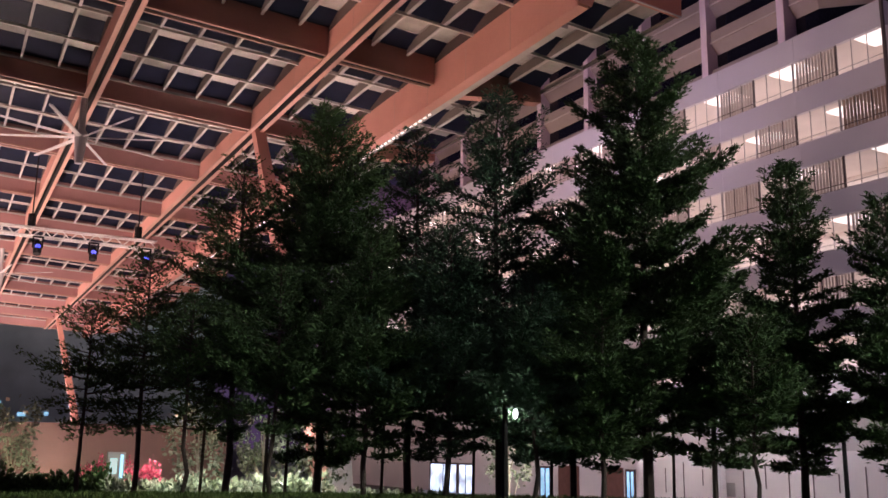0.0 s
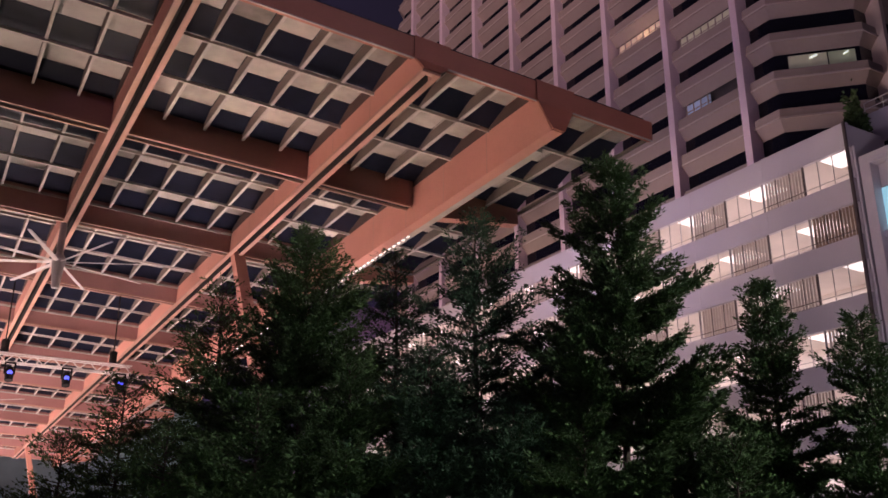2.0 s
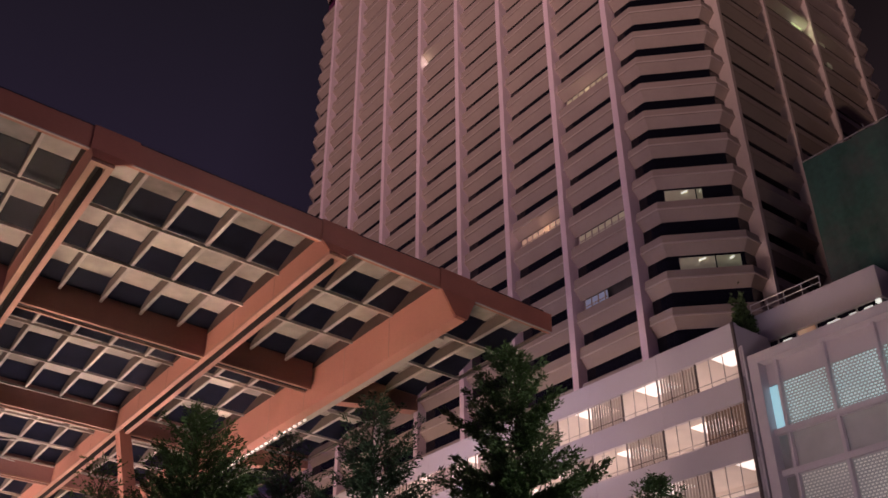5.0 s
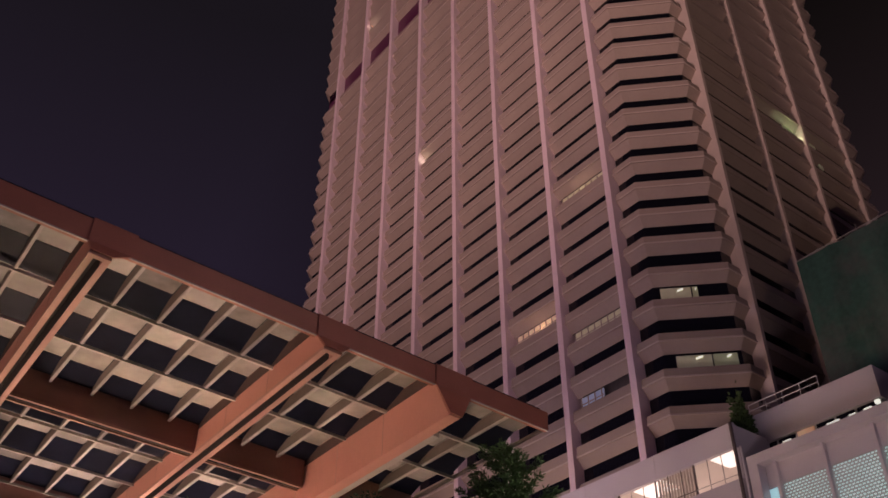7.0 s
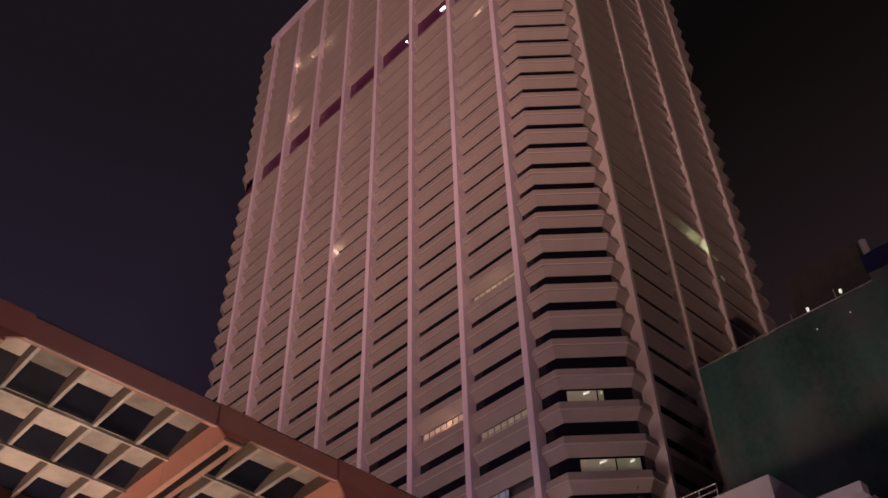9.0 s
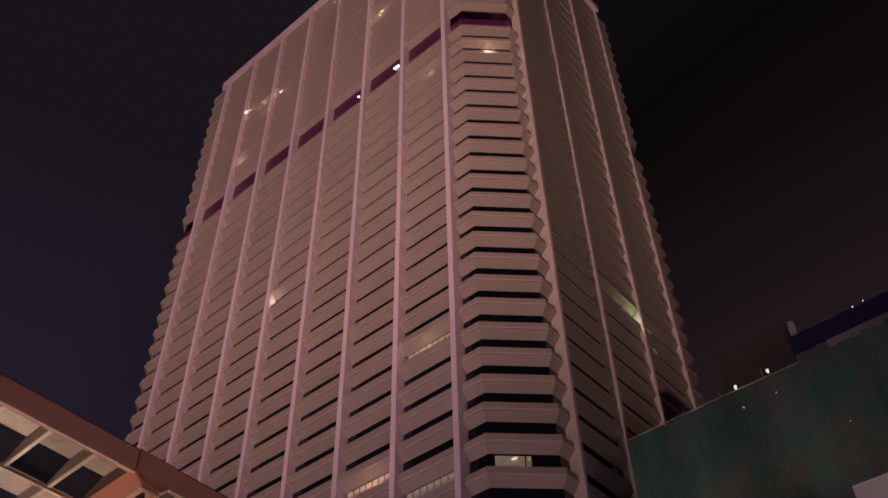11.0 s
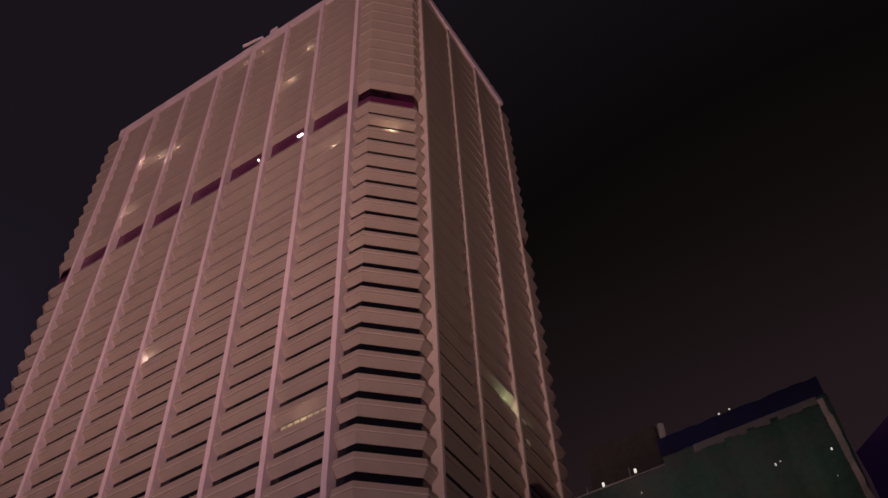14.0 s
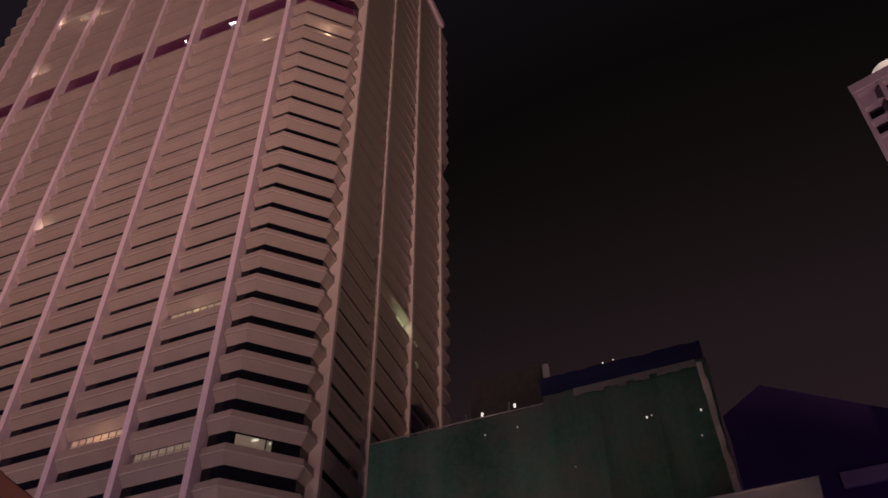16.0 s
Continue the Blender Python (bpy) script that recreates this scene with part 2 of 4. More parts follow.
spot_t = nn.new("ShaderNodeTexNoise")
spot_t.inputs["Scale"].default_value, spot_t.inputs["Detail"].default_value, spot_t.inputs["Roughness"].default_value = 0.11, 6, 0.65
spot_g = nn.new("ShaderNodeNewGeometry")
nl.new(spot_g.outputs["Position"], spot_t.inputs["Vector"])
spot_r = nn.new("ShaderNodeMapRange")
spot_r.inputs[1].default_value, spot_r.inputs[2].default_value, spot_r.inputs[3].default_value, spot_r.inputs[4].default_value = 0.44, 0.66, 0.0, 0.75
nl.new(spot_t.outputs[0], spot_r.inputs[0])
spot_m = nn.new("ShaderNodeMix")
spot_m.data_type = "RGBA"
nl.new(spot_r.outputs[0], spot_m.inputs[0])
nl.new(net_green, spot_m.inputs[6])
spot_m.inputs[7].default_value = (0.15, 0.125, 0.12, 1)
nl.new(spot_m.outputs[2], nb_.inputs["Base Color"])
BLUE_NET = material("navy_tarpaulin", (0.016, 0.018, 0.075), 0.6, vary=0.3, scale=0.3)
DARK_OLD = material("dark_weathered_concrete", (0.05, 0.045, 0.04), 0.9, vary=0.3)
GREY_OLD = material("weathered_grey_concrete", (0.26, 0.24, 0.22), 0.9, vary=0.35, scale=0.3, streak=True)
LAWN = material("night_lawn", (0.08, 0.115, 0.025), 0.95, vary=0.4, scale=0.8, fine=12, bump=0.6)
PAVING = material("plaza_paving", (0.20, 0.18, 0.17), 0.7, vary=0.2, scale=0.6)
BARK = material("tree_bark", (0.07, 0.05, 0.038), 0.95, vary=0.4, scale=6, fine=30, bump=0.6)


def leaf_material(name, color, vary=0.38):
    m = bpy.data.materials.new(name)
    m.use_nodes = True
    n, l = m.node_tree.nodes, m.node_tree.links
    b = n["Principled BSDF"]
    b.inputs["Roughness"].default_value = 0.7
    b.inputs["Specular IOR Level"].default_value = 0.2
    g = n.new("ShaderNodeNewGeometry")
    r = n.new("ShaderNodeMapRange")
    r.inputs[3].default_value, r.inputs[4].default_value = 1 - vary, 1 + vary
    l.new(g.outputs["Random Per Island"], r.inputs[0])
    mx = n.new("ShaderNodeMix")
    mx.data_type, mx.blend_type = "RGBA", "MULTIPLY"
    mx.inputs[0].default_value = 1
    mx.inputs[6].default_value = (*color, 1)
    l.new(r.outputs[0], mx.inputs[7])
    l.new(mx.outputs[2], b.inputs["Base Color"])
    return m


LEAF = leaf_material("dark_conifer_leaf", (0.060, 0.095, 0.032))
LEAF_BLUE = leaf_material("blue_green_conifer_leaf", (0.055, 0.092, 0.048))
LEAF_GRASS = leaf_material("grass_blade", (0.085, 0.115, 0.03))
LEAF_SHRUB = leaf_material("pale_shrub_leaf", (0.26, 0.285, 0.20), 0.6)
LEAF_PINK = leaf_material("pink_blossom", (0.55, 0.10, 0.16))


# ---------- geometry helpers ----------
class Geo:
    def __init__(self):
        self.v, self.f = [], []

    def box(self, x0, y0, z0, x1, y1, z1):
        k = len(self.v)
        self.v += [(x, y, z) for z in (z0, z1) for y in (y0, y1) for x in (x0, x1)]
        self.f += [tuple(k + i for i in q) for q in ((0, 2, 3, 1), (4, 5, 7, 6), (0, 1, 5, 4), (2, 6, 7, 3), (0, 4, 6, 2), (1, 3, 7, 5))]
        return self

    def loft(self, rings, closed=True, caps=True):
        """Rings of equal numbers of points, joined one to the next."""
        k, n = len(self.v), len(rings[0])
        for r in rings:
            self.v += [tuple(p) for p in r]
        for i in range(len(rings) - 1):
            for j in range(n if closed else n - 1):
                a, b = k + i * n + j, k + i * n + (j + 1) % n
                self.f.append((a, b, b + n, a + n))
        if caps and closed:
            self.f.append(tuple(k + j for j in reversed(range(n))))
            self.f.append(tuple(k + (len(rings) - 1) * n + j for j in range(n)))
        return self

    def tube(self, points, radii, n=8):
        rings = []
        pts = [Vector(p) for p in points]
        for i, p in enumerate(pts):
            d = (pts[min(i + 1, len(pts) - 1)] - pts[max(i - 1, 0)]).normalized()
            a = d.cross(Vector((0, 0, 1)) if abs(d.z) < 0.9 else Vector((1, 0, 0))).normalized()
            b = d.cross(a)
            r = radii[i] if isinstance(radii, (list, tuple)) else radii
            rings.append([p + (a * math.cos(2 * math.pi * j / n) + b * math.sin(2 * math.pi * j / n)) * r for j in range(n)])
        return self.loft(rings)

    def mesh(self, name, mat):
        me = bpy.data.meshes.new(name)
        me.from_pydata(self.v, [], self.f)
        bm = bmesh.new()
        bm.from_mesh(me)
        bmesh.ops.recalc_face_normals(bm, faces=bm.faces)
        bm.to_mesh(me)
        bm.free()
        me.materials.append(mat)
        return me


def part(name, geo, mat, parent=None, label=""):
    ob = new(name, geo if isinstance(geo, bpy.types.Mesh) else geo.mesh(name, mat))
    if parent:
        ob.parent = parent
    if label:
        tagged(ob, label)
    return ob


def at(ob, x, y, z, rz=0.0):
    ob.matrix_basis = pose(x, y, z, 0, 0, rz)
    return ob


def thing(name, label, category, x=0, y=0, z=0, group="", kind=""):
    return tagged(at(new(name), x, y, z), label, category, group, kind)


def offset_path(path, o):
    """A plan polyline moved by o to its left."""
    out = []
    P = [Vector(p) for p in path]
    for i, p in enumerate(P):
        ns = []
        if i:
            d = (p - P[i - 1]).normalized()
            ns.append(Vector((-d.y, d.x)))
        if i < len(P) - 1:
            d = (P[i + 1] - p).normalized()
            ns.append(Vector((-d.y, d.x)))
        m = sum(ns, Vector((0, 0))).normalized()
        out.append(p + m * (o / max(0.3, m.dot(ns[0]))))
    return out


def sweep(geo, path, profile, z=0.0):
    """profile: (offset to the left of the path, height), a closed section."""
    offs = {o: offset_path(path, o) for o, _ in profile}
    rings = [[(*offs[o][i], z + h) for o, h in profile] for i in range(len(path))]
    return geo.loft(rings)


# ---------- ground: the plaza, and the lower street beyond it ----------
def ground_z(x, y):
    r = math.hypot(x, y)
    return -3.0 * min(1.0, max(0.0, (r - 20) / 20))


g = Geo()
radii_g = [0, 5, 10, 20, 25, 30, 35, 40, 60, 100, 200, 500, 2500]
g.loft([[(r * math.cos(2 * math.pi * j / 48), r * math.sin(2 * math.pi * j / 48), ground_z(r, 0)) for j in range(48)] for r in radii_g], caps=False)
tagged(part("ground", g, PAVING), "dark stone paving of the night plaza", "ground", kind="structure")
GZ = -3.0

# ---------- tower ----------
FLOOR, N_FLOOR, BAND, ZB = 3.79, 48, 36, 3.58
ZR = 189.0
tower = thing("office_tower", "tall pale concrete office tower with ribbed balconies at night", "building", 65, 44, GZ)
PY = [53.7 + 9.34 * i for i in range(8)]
PX = [74.1, 84.3, 95.3, 106.4]
SECTION = [(0.0, -0.55), (0.86, 0.44), (0.96, 0.46), (0.97, 0.57), (0.90, 0.60), (0.86, 1.45), (0.68, 1.45), (0.62, 0.6), (0.0, 0.5)]
OUT = 0.7      # window plane in front of the core
SECTION_A = [(o, 1.68 if h == 1.45 else h) for o, h in SECTION]
UPPER = [(0.45, -2.33), (0.84, 0.42), (0.96, 0.46), (0.97, 0.57), (0.90, 0.60), (0.86, 1.45), (0.3, 1.45), (0.0, -2.33)]
core_path = [(67.0, 52.4), (72.4, 46.2), (109, 46.2), (115, 52), (115, 120.5), (109, 126), (73, 126), (67.0, 120.5)]
part("core", Geo().loft([[(x - 65, y - 44, z) for x, y in core_path] for z in (0, ZR - GZ - 1)]), CORE, tower)


def floor_z(k):
    return (ZB + k * FLOOR if k >= 15 else ZB + 15 * FLOOR - (15 - k) * 3.97) - GZ


W_A = 9.34 - 0.8
span_a = sweep(Geo(), [(0, 0), (0, W_A)], SECTION_A).mesh("spandrel", CONCRETE)


def window_mesh(mat):
    return Geo().box(-0.06, 0, -3.0, 0.06, W_A, -0.55).mesh("window", mat)


win_dark = window_mesh(DARK_GLASS)
lit_mesh = {}
high, high_win = Geo(), Geo()
LIT_A = {(1, 15): LIT_WARM, (0, 14): LIT_WHITE, (0, 12): LIT_COOL, (0, 19): LIT_WHITE}
for k in range(N_FLOOR + 1):
    z = floor_z(k)
    for i in range(7):
        y = PY[i] + 0.4 - 44
        if k == BAND:
            high_win.box(1.16, y, z - 2.8, 1.24, y + W_A, z + 3.3)
        elif k < BAND:
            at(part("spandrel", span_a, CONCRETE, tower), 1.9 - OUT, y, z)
            if (i, k) in LIT_A:
                mat = LIT_A[i, k]
                a0 = 0.55 if mat is LIT_COOL else 0.12
                wn_ = at(part("lit_window", Geo().box(-0.05, W_A * a0, -2.4, 0.05, W_A * 0.93, -0.75), mat, tower, "lit office window with bright panes"), 1.9 - OUT, y, z)
                for j in range(4 if mat is LIT_COOL else 0, 8):
                    part("mullion", Geo().box(-0.12, W_A * (0.12 + 0.1157 * j) - 0.05, -2.45, -0.05, W_A * (0.12 + 0.1157 * j) + 0.05, -0.7), CONCRETE, wn_)
                part("transom", Geo().box(-0.11, W_A * a0, -1.52, -0.05, W_A * 0.93, -1.44), CONCRETE, wn_)
            else:
                at(part("window", win_dark, DARK_GLASS, tower), 1.9 - OUT, y, z)
        else:
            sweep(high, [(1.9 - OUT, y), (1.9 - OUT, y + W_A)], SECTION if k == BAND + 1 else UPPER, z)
DRIP = [(0.95, 0.44), (1.02, 0.44), (1.02, 0.60), (0.95, 0.60)]
drip = Geo()
for k in range(N_FLOOR + 1):
    for i in range(7):
        if k < BAND + 2 and k != BAND:
            sweep(drip, [(1.9 - OUT, PY[i] + 0.4 - 44), (1.9 - OUT, PY[i + 1] - 0.4 - 44)], DRIP, floor_z(k))
tagged(part("drip_edge", drip, PILLAR_DIM, tower, "pale drip edge"), kind="stuff")
tagged(part("upper_spandrel", high, CONCRETE, tower), kind="stuff")
tagged(part("upper_window", high_win, PLUM_GLASS, tower), kind="stuff")
# small lamp fixtures on the upper balconies, and two bright lamps in the open storey
for bay, fl in ((4.78, 42.2), (5.06, 41.2), (5.34, 42.5), (5.9, 43.0), (5.8, 38.3), (1.27, 44.2), (1.67, 41.9), (3.23, 47.4), (2.72, 47.6)):
    y, z = 53.7 + 9.34 * bay - 44, floor_z(fl)
    part("lamp_fixture", Geo().box(0.0, y - 0.12, z - 0.06, 0.45, y + 0.12, z + 0.06), LIT_DIM, tower, "small wall lamp")
for bay, wd in ((1.26, 0.55), (2.26, 0.12)):
    y, z = 53.7 + 9.34 * bay - 44, floor_z(BAND)
    part("ceiling_lamp", Geo().box(0.9, y - wd, z + 0.95, 1.15, y + wd, z + 1.12), LAMP_WHITE, tower, "bright white ceiling lamp")


def corner(path, lit=()):
    """One bay of three facets round a chamfered corner."""
    path = offset_path(path, OUT)
    bx, by = path[0]
    loc = [(p[0] - bx, p[1] - by) for p in path]
    me = sweep(Geo(), loc, SECTION).mesh("corner_spandrel", CONCRETE)
    mu = sweep(Geo(), loc, UPPER).mesh("corner_spandrel", CONCRETE)
    md = sweep(Geo(), loc, DRIP).mesh("drip_edge", PILLAR_DIM)
    mw = sweep(Geo(), loc, [(0.06, -3.0), (0.06, -0.55), (-0.06, -0.55), (-0.06, -3.0)]).mesh("corner_window", DARK_GLASS)
    mb = sweep(Geo(), loc, [(0.06, -2.8), (0.06, 3.2), (-0.06, 3.2), (-0.06, -2.8)]).mesh("corner_window", PLUM_GLASS)
    for k in range(N_FLOOR + 1):
        if k != BAND:
            at(part("drip_edge", md, PILLAR_DIM, tower), bx - 65, by - 44, floor_z(k))
            at(part("corner_spandrel", me if k < BAND + 2 else mu, CONCRETE, tower), bx - 65, by - 44, floor_z(k))
        at(part("corner_window", mb if k == BAND else mw, DARK_GLASS, tower), bx - 65, by - 44, floor_z(k))


corner([(73.6, 46.2), (71.8, 46.2), (67.0, 51.0), (67.0, 53.2)])
corner([(67.0, 119.6), (67.0, 124.3), (71.5, 128.8), (74, 128.8)])
corner([(115, 52.5), (115, 50.8), (110.2, 46.2), (107, 46.2)])
# lit rooms in the corner bay
for k, a, b, mat in ((14, 0.05, 0.5, LIT_WHITE), (12, 0.12, 0.62, LIT_WHITE), (12, 0.64, 0.98, LIT_GREEN), (14, 0.52, 0.6, LIT_GREEN)):
    p, q = Vector((66.45, 50.45)), Vector((71.25, 45.65))
    u, w = p.lerp(q, a), p.lerp(q, b)
    n = Vector((-0.07, -0.07))
    z = floor_z(k)
    lw = part("lit_window", Geo().loft([[(v.x - 65, v.y - 44, z - 2.2), (v.x - 65 + n.x, v.y - 44 + n.y, z - 2.2), (v.x - 65 + n.x, v.y - 44 + n.y, z - 0.85), (v.x - 65, v.y - 44, z - 0.85)] for v in (u, w)]), mat, tower, "lit office window with a ceiling lamp")
    m = u.lerp(w, 0.55)
    part("ceiling_lamp", Geo().loft([[(v.x - 65 - 0.1, v.y - 44 - 0.1, z - 1.35 + s), (v.x - 65 - 0.13, v.y - 44 - 0.13, z - 1.35 + s), (v.x - 65 - 0.13, v.y - 44 - 0.13, z - 1.2 + s), (v.x - 65 - 0.1, v.y - 44 - 0.1, z - 1.2 + s)] for v, s in ((m, 0), (m.lerp(w, 0.45), 0.25))]), LAMP_SOFT, lw)
# narrower facade of three bays
side_sp, side_wn = Geo(), Geo()
for k in range(N_FLOOR + 1):
    z = floor_z(k)
    for i in range(3):
        x0, x1 = PX[i] + (0.55 if i else -0.4) - 65, PX[i + 1] + 0.05 - 65
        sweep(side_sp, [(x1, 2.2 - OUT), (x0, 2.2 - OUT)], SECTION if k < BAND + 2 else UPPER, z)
        side_wn.box(x0, 2.15 - OUT, z - 3.0, x1, 2.25 - OUT, z - 0.55)
tagged(part("side_spandrel", side_sp, CONCRETE, tower), kind="stuff")
tagged(part("side_window", side_wn, DARK_GLASS, tower), kind="stuff")
for x, fl, wd in ((93.0, 23.0, 0.9), (93.8, 23.0, 0.5), (98.9, 23.0, 0.6), (99.5, 22.2, 0.5)):
    part("lit_window", Geo().box(x - 65 - wd, 1.2, floor_z(fl) - 1.7, x - 65 + wd, 1.35, floor_z(fl) - 0.7), LIT_WHITE, tower, "greenish lit window")
for y in PY:
    part("pillar", Geo().box(-0.22, y - 44 - 0.4, 0, 2.0, y - 44 + 0.4, ZR - GZ), PILLAR, tower)
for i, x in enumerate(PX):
    part("pillar", Geo().box(x - 65 - (0.9 if i == 0 else -0.05), 0.25 if i else -0.1, 0, x - 65 + (-0.4 if i == 0 else 0.55), 2.3, ZR - GZ), PILLAR_DIM, tower)
part("roof_parapet", sweep(Geo(), [(42.5, 2.0), (6.8, 2.0), (2.0, 6.9), (2.0, 77.0), (6.5, 81.5)][::-1], [(-0.3, ZR - GZ - 1.3), (-0.3, ZR - GZ + 0.7), (-2.1, ZR - GZ + 0.7), (-2.1, ZR - GZ - 1.3)][::1]), PILLAR, tower)
gond = thing("roof_gondola", "pale roof maintenance gondola on the tower's edge", "gondola", 66.5, 82, ZR + 0.7)
part("arm", Geo().tube([(0.5, -1.5, 0), (-1.0, -1.5, 2.6), (-1.6, 3.5, 2.8)], 0.35, 8), PILLAR, gond)
part("cradle", Geo().box(-1.5, -6, 0, 0.5, -4.2, 2.3), PILLAR, gond)
part("motor_box", Geo().box(-0.9, 1.5, 0, 0.9, 4.2, 2.2), PILLAR, gond)

# ---------- podium ----------
podium = thing("podium_building", "pale clad podium block with lit offices behind blinds", "building", 54, 36.35, GZ)
Y_END, MOD = 84.0, 3.72
UP = -GZ
BANDS = [(31.65, 29.75), (27.45, 25.7), (23.4, 21.65), (19.35, 17.6), (15.3, 13.55), (11.2, 9.4), (7.0, 5.2)]
for a, b in BANDS:
    y = 0.0
    while y < Y_END - 1:
        part("cladding_panel", Geo().box(0, y + 0.012, b + UP, 0.35, y + MOD * 2 - 0.012, a + UP), PODIUM, podium)
        y += MOD * 2
part("back_wall", Geo().box(6.5, 0.3, 0, 7, Y_END, 31.4 + UP), ROOM, podium)
part("end_wall", Geo().box(0.3, 0.0, 0, 7, 0.3, 31.5 + UP), PODIUM, podium)
part("drain_pipe", Geo().tube([(-0.12, 0.05, 0), (-0.12, 0.05, 31.6 + UP)], 0.13, 8), FRAME_DARK, podium, "dark rainwater pipe")
part("drain_pipe", Geo().tube([(-0.05, -0.4, 0), (-0.05, -0.4, 29.6 + UP)], 0.10, 8), PODIUM, podium)
for a, b in BANDS:
    part("floor_slab", Geo().box(0.36, 0.31, b + 0.55 + UP, 6.49, Y_END, b + 0.85 + UP), ROOM, podium)
part("roof_slab", Geo().box(0.36, 0.31, 31.2 + UP, 6.49, Y_END, 31.4 + UP), PODIUM, podium)
rng = random.Random(5)
slat = Geo().box(0, 0, 0, 0.05, 0.17, 2.3).mesh("slat", SLAT)
slat_brown = Geo().box(0, 0, 0, 0.05, 0.19, 2.3).mesh("slat", BROWN_SLAT)
for r, (top, bot) in enumerate(((29.75, 27.45), (25.7, 23.4), (21.65, 19.35), (17.6, 15.3), (13.55, 11.2), (9.4, 7.0))):
    n = int(Y_END / MOD)
    top, bot = top + UP, bot + UP
    for i in range(n):
        y = i * MOD + 0.3
        gf = Geo()
        gf.box(0.12, y - 0.06, bot, 0.24, y + 0.06, top)
        for j in (1, 2):
            gf.box(0.16, y + MOD * j / 3 - 0.02, bot, 0.22, y + MOD * j / 3 + 0.02, top)
        gf.box(0.14, y, bot, 0.24, y + MOD, bot + 0.07)
        gf.box(0.10, y, bot + 0.36, 0.15, y + MOD, bot + 0.40)
        part("window_frame", gf, FRAME_DARK if (i + r) % 2 else FRAME_PALE, podium)
        if (i + r) % 2 == 1 and r < 4 and i < 12:
            blind = at(tagged(new("blind"), "pale vertical slat blind behind glass"), 0.42, y + 0.15, bot)
            blind.parent = podium
            for j in range(13):
                sl = at(part("slat", slat_brown if (r, i) == (1, 0) else slat, SLAT, blind), 0, j * (MOD - 0.45) / 12, 0, 48)
        elif (i + r) % 2 == 1:
            gs = Geo()
            for j in range(13):
                gs.box(0.42, y + 0.15 + j * 0.26, bot, 0.47, y + 0.3 + j * 0.26, top)
            tagged(part("blind_slat", gs, SLAT, podium), kind="stuff")
    for i in range(n):
        y = i * MOD + 0.3 + rng.uniform(-0.3, 0.3)
        if (i + r) % 2 == 0 and rng.random() < 0.92 and y < Y_END - 4:
            part("ceiling_light", Geo().box(1.3 + 1.2 * (i % 2), y, top + 0.44, 3.6 + 1.2 * (i % 2), y + 2.9, top + 0.52), LIGHT_PANEL, podium, "glowing ceiling light panel")
    office = bpy.data.lights.new("office_light", "AREA")
    office.shape, office.size, office.size_y, office.energy, office.color = "RECTANGLE", 4.5, 78, 1380, (1.0, 0.85, 0.84)
    new("office_light", office).matrix_world = pose(54 + 3.6, 36.35 + 42, top + 0.40 + GZ)
# ground floor: pale wall, brown roller doors, lit entrances
part("street_wall", Geo().box(0.1, 0, 0, 0.4, Y_END, 4.9), WHITE_WALL, podium)
# greyer wall above the ledge, its shading put into the tone
part("ledge_shade_wall", Geo().box(0.3, 0, 4.9, 0.6, Y_END, 8.2), SHADE_WALL, podium)
for j in range(12):
    y = 2.0 + 2.05 * j
    part("wall_slot", Geo().box(0.06, y, 0.8 + 0.7 * (j % 3), 0.1, y + 0.07, 3.4 + 0.5 * (j % 2)), FRAME_DARK, podium)
part("notice_board", Geo().box(0.04, 15.2, 1.5, 0.1, 16.0, 2.5), STEEL_GREY, podium)
for y0, y1 in ((33.8, 36.9), (27.7, 30.5)):
    part("roller_door", Geo().box(0.02, y0, 0, 0.1, y1, 3.3), BROWN_DOOR, podium, "brown roller door")
for y0, y1, mat in ((38.2, 39.7, CYAN_GLOW), (26.3, 27.2, CYAN_GLOW), (52.2, 55.0, SHOP_GLOW), (55.6, 61.5, SHOP_GLOW)):
    part("lit_entrance", Geo().box(0.03, y0, 0, 0.1, y1, 3.0), mat, podium, "lit glass entrance")
    part("door_frame", Geo().box(-0.05, y0 - 0.15, 0, 0.1, y0, 3.2).box(-0.05, y1, 0, 0.1, y1 + 0.15, 3.2).box(-0.05, y0, 3.0, 0.1, y1, 3.2).box(-0.04, (y0 + y1) / 2 - 0.05, 0, 0.03, (y0 + y1) / 2 + 0.05, 3.0), FRAME_DARK, podium)
for y in (16.0, 24.2):
    part("round_column", Geo().tube([(-0.8, y, 0), (-0.8, y, 8.2)], 0.55, 16), WHITE_WALL, podium)
part("string_course", Geo().box(-0.1, 24, 4.4, 0.1, Y_END, 4.6), WHITE_WALL, podium)

# ---------- neighbour with framed screens ----------
nb = thing("framed_screen_building", "white framed block with pale perforated screens", "building", 54, 35.75, GZ)
part("corner_column", Geo().box(0, -0.75, 0, 0.9, 0, 28.7 + UP), PODIUM, nb)
part("top_beam", Geo().box(0, -16, 28.0 + UP, 0.9, -0.75, 28.7 + UP), PODIUM, nb)
for z in (23.1, 20.3, 16.5, 13.7, 9.9):
    part("cross_rail", Geo().box(0.45, -16, z - 0.3 + UP, 0.85, -0.75, z + 0.1 + UP), PODIUM, nb)
for y in (-1.75, -5.45, -9.1, -12.8):
    part("mullion_post", Geo().box(0.5, y - 0.11, 0, 0.84, y + 0.11, 28.0 + UP), PODIUM, nb)
part("body", Geo().box(1.6, -16, 0, 9, -0.3, 28.3 + UP), SHADE_WALL, nb)
part("slim_light_panel", Geo().box(0.8, -1.5, 23.3 + UP, 0.86, -0.8, 26.3 + UP), SKYBLUE_GLOW, nb, "pale blue glowing slim panel")
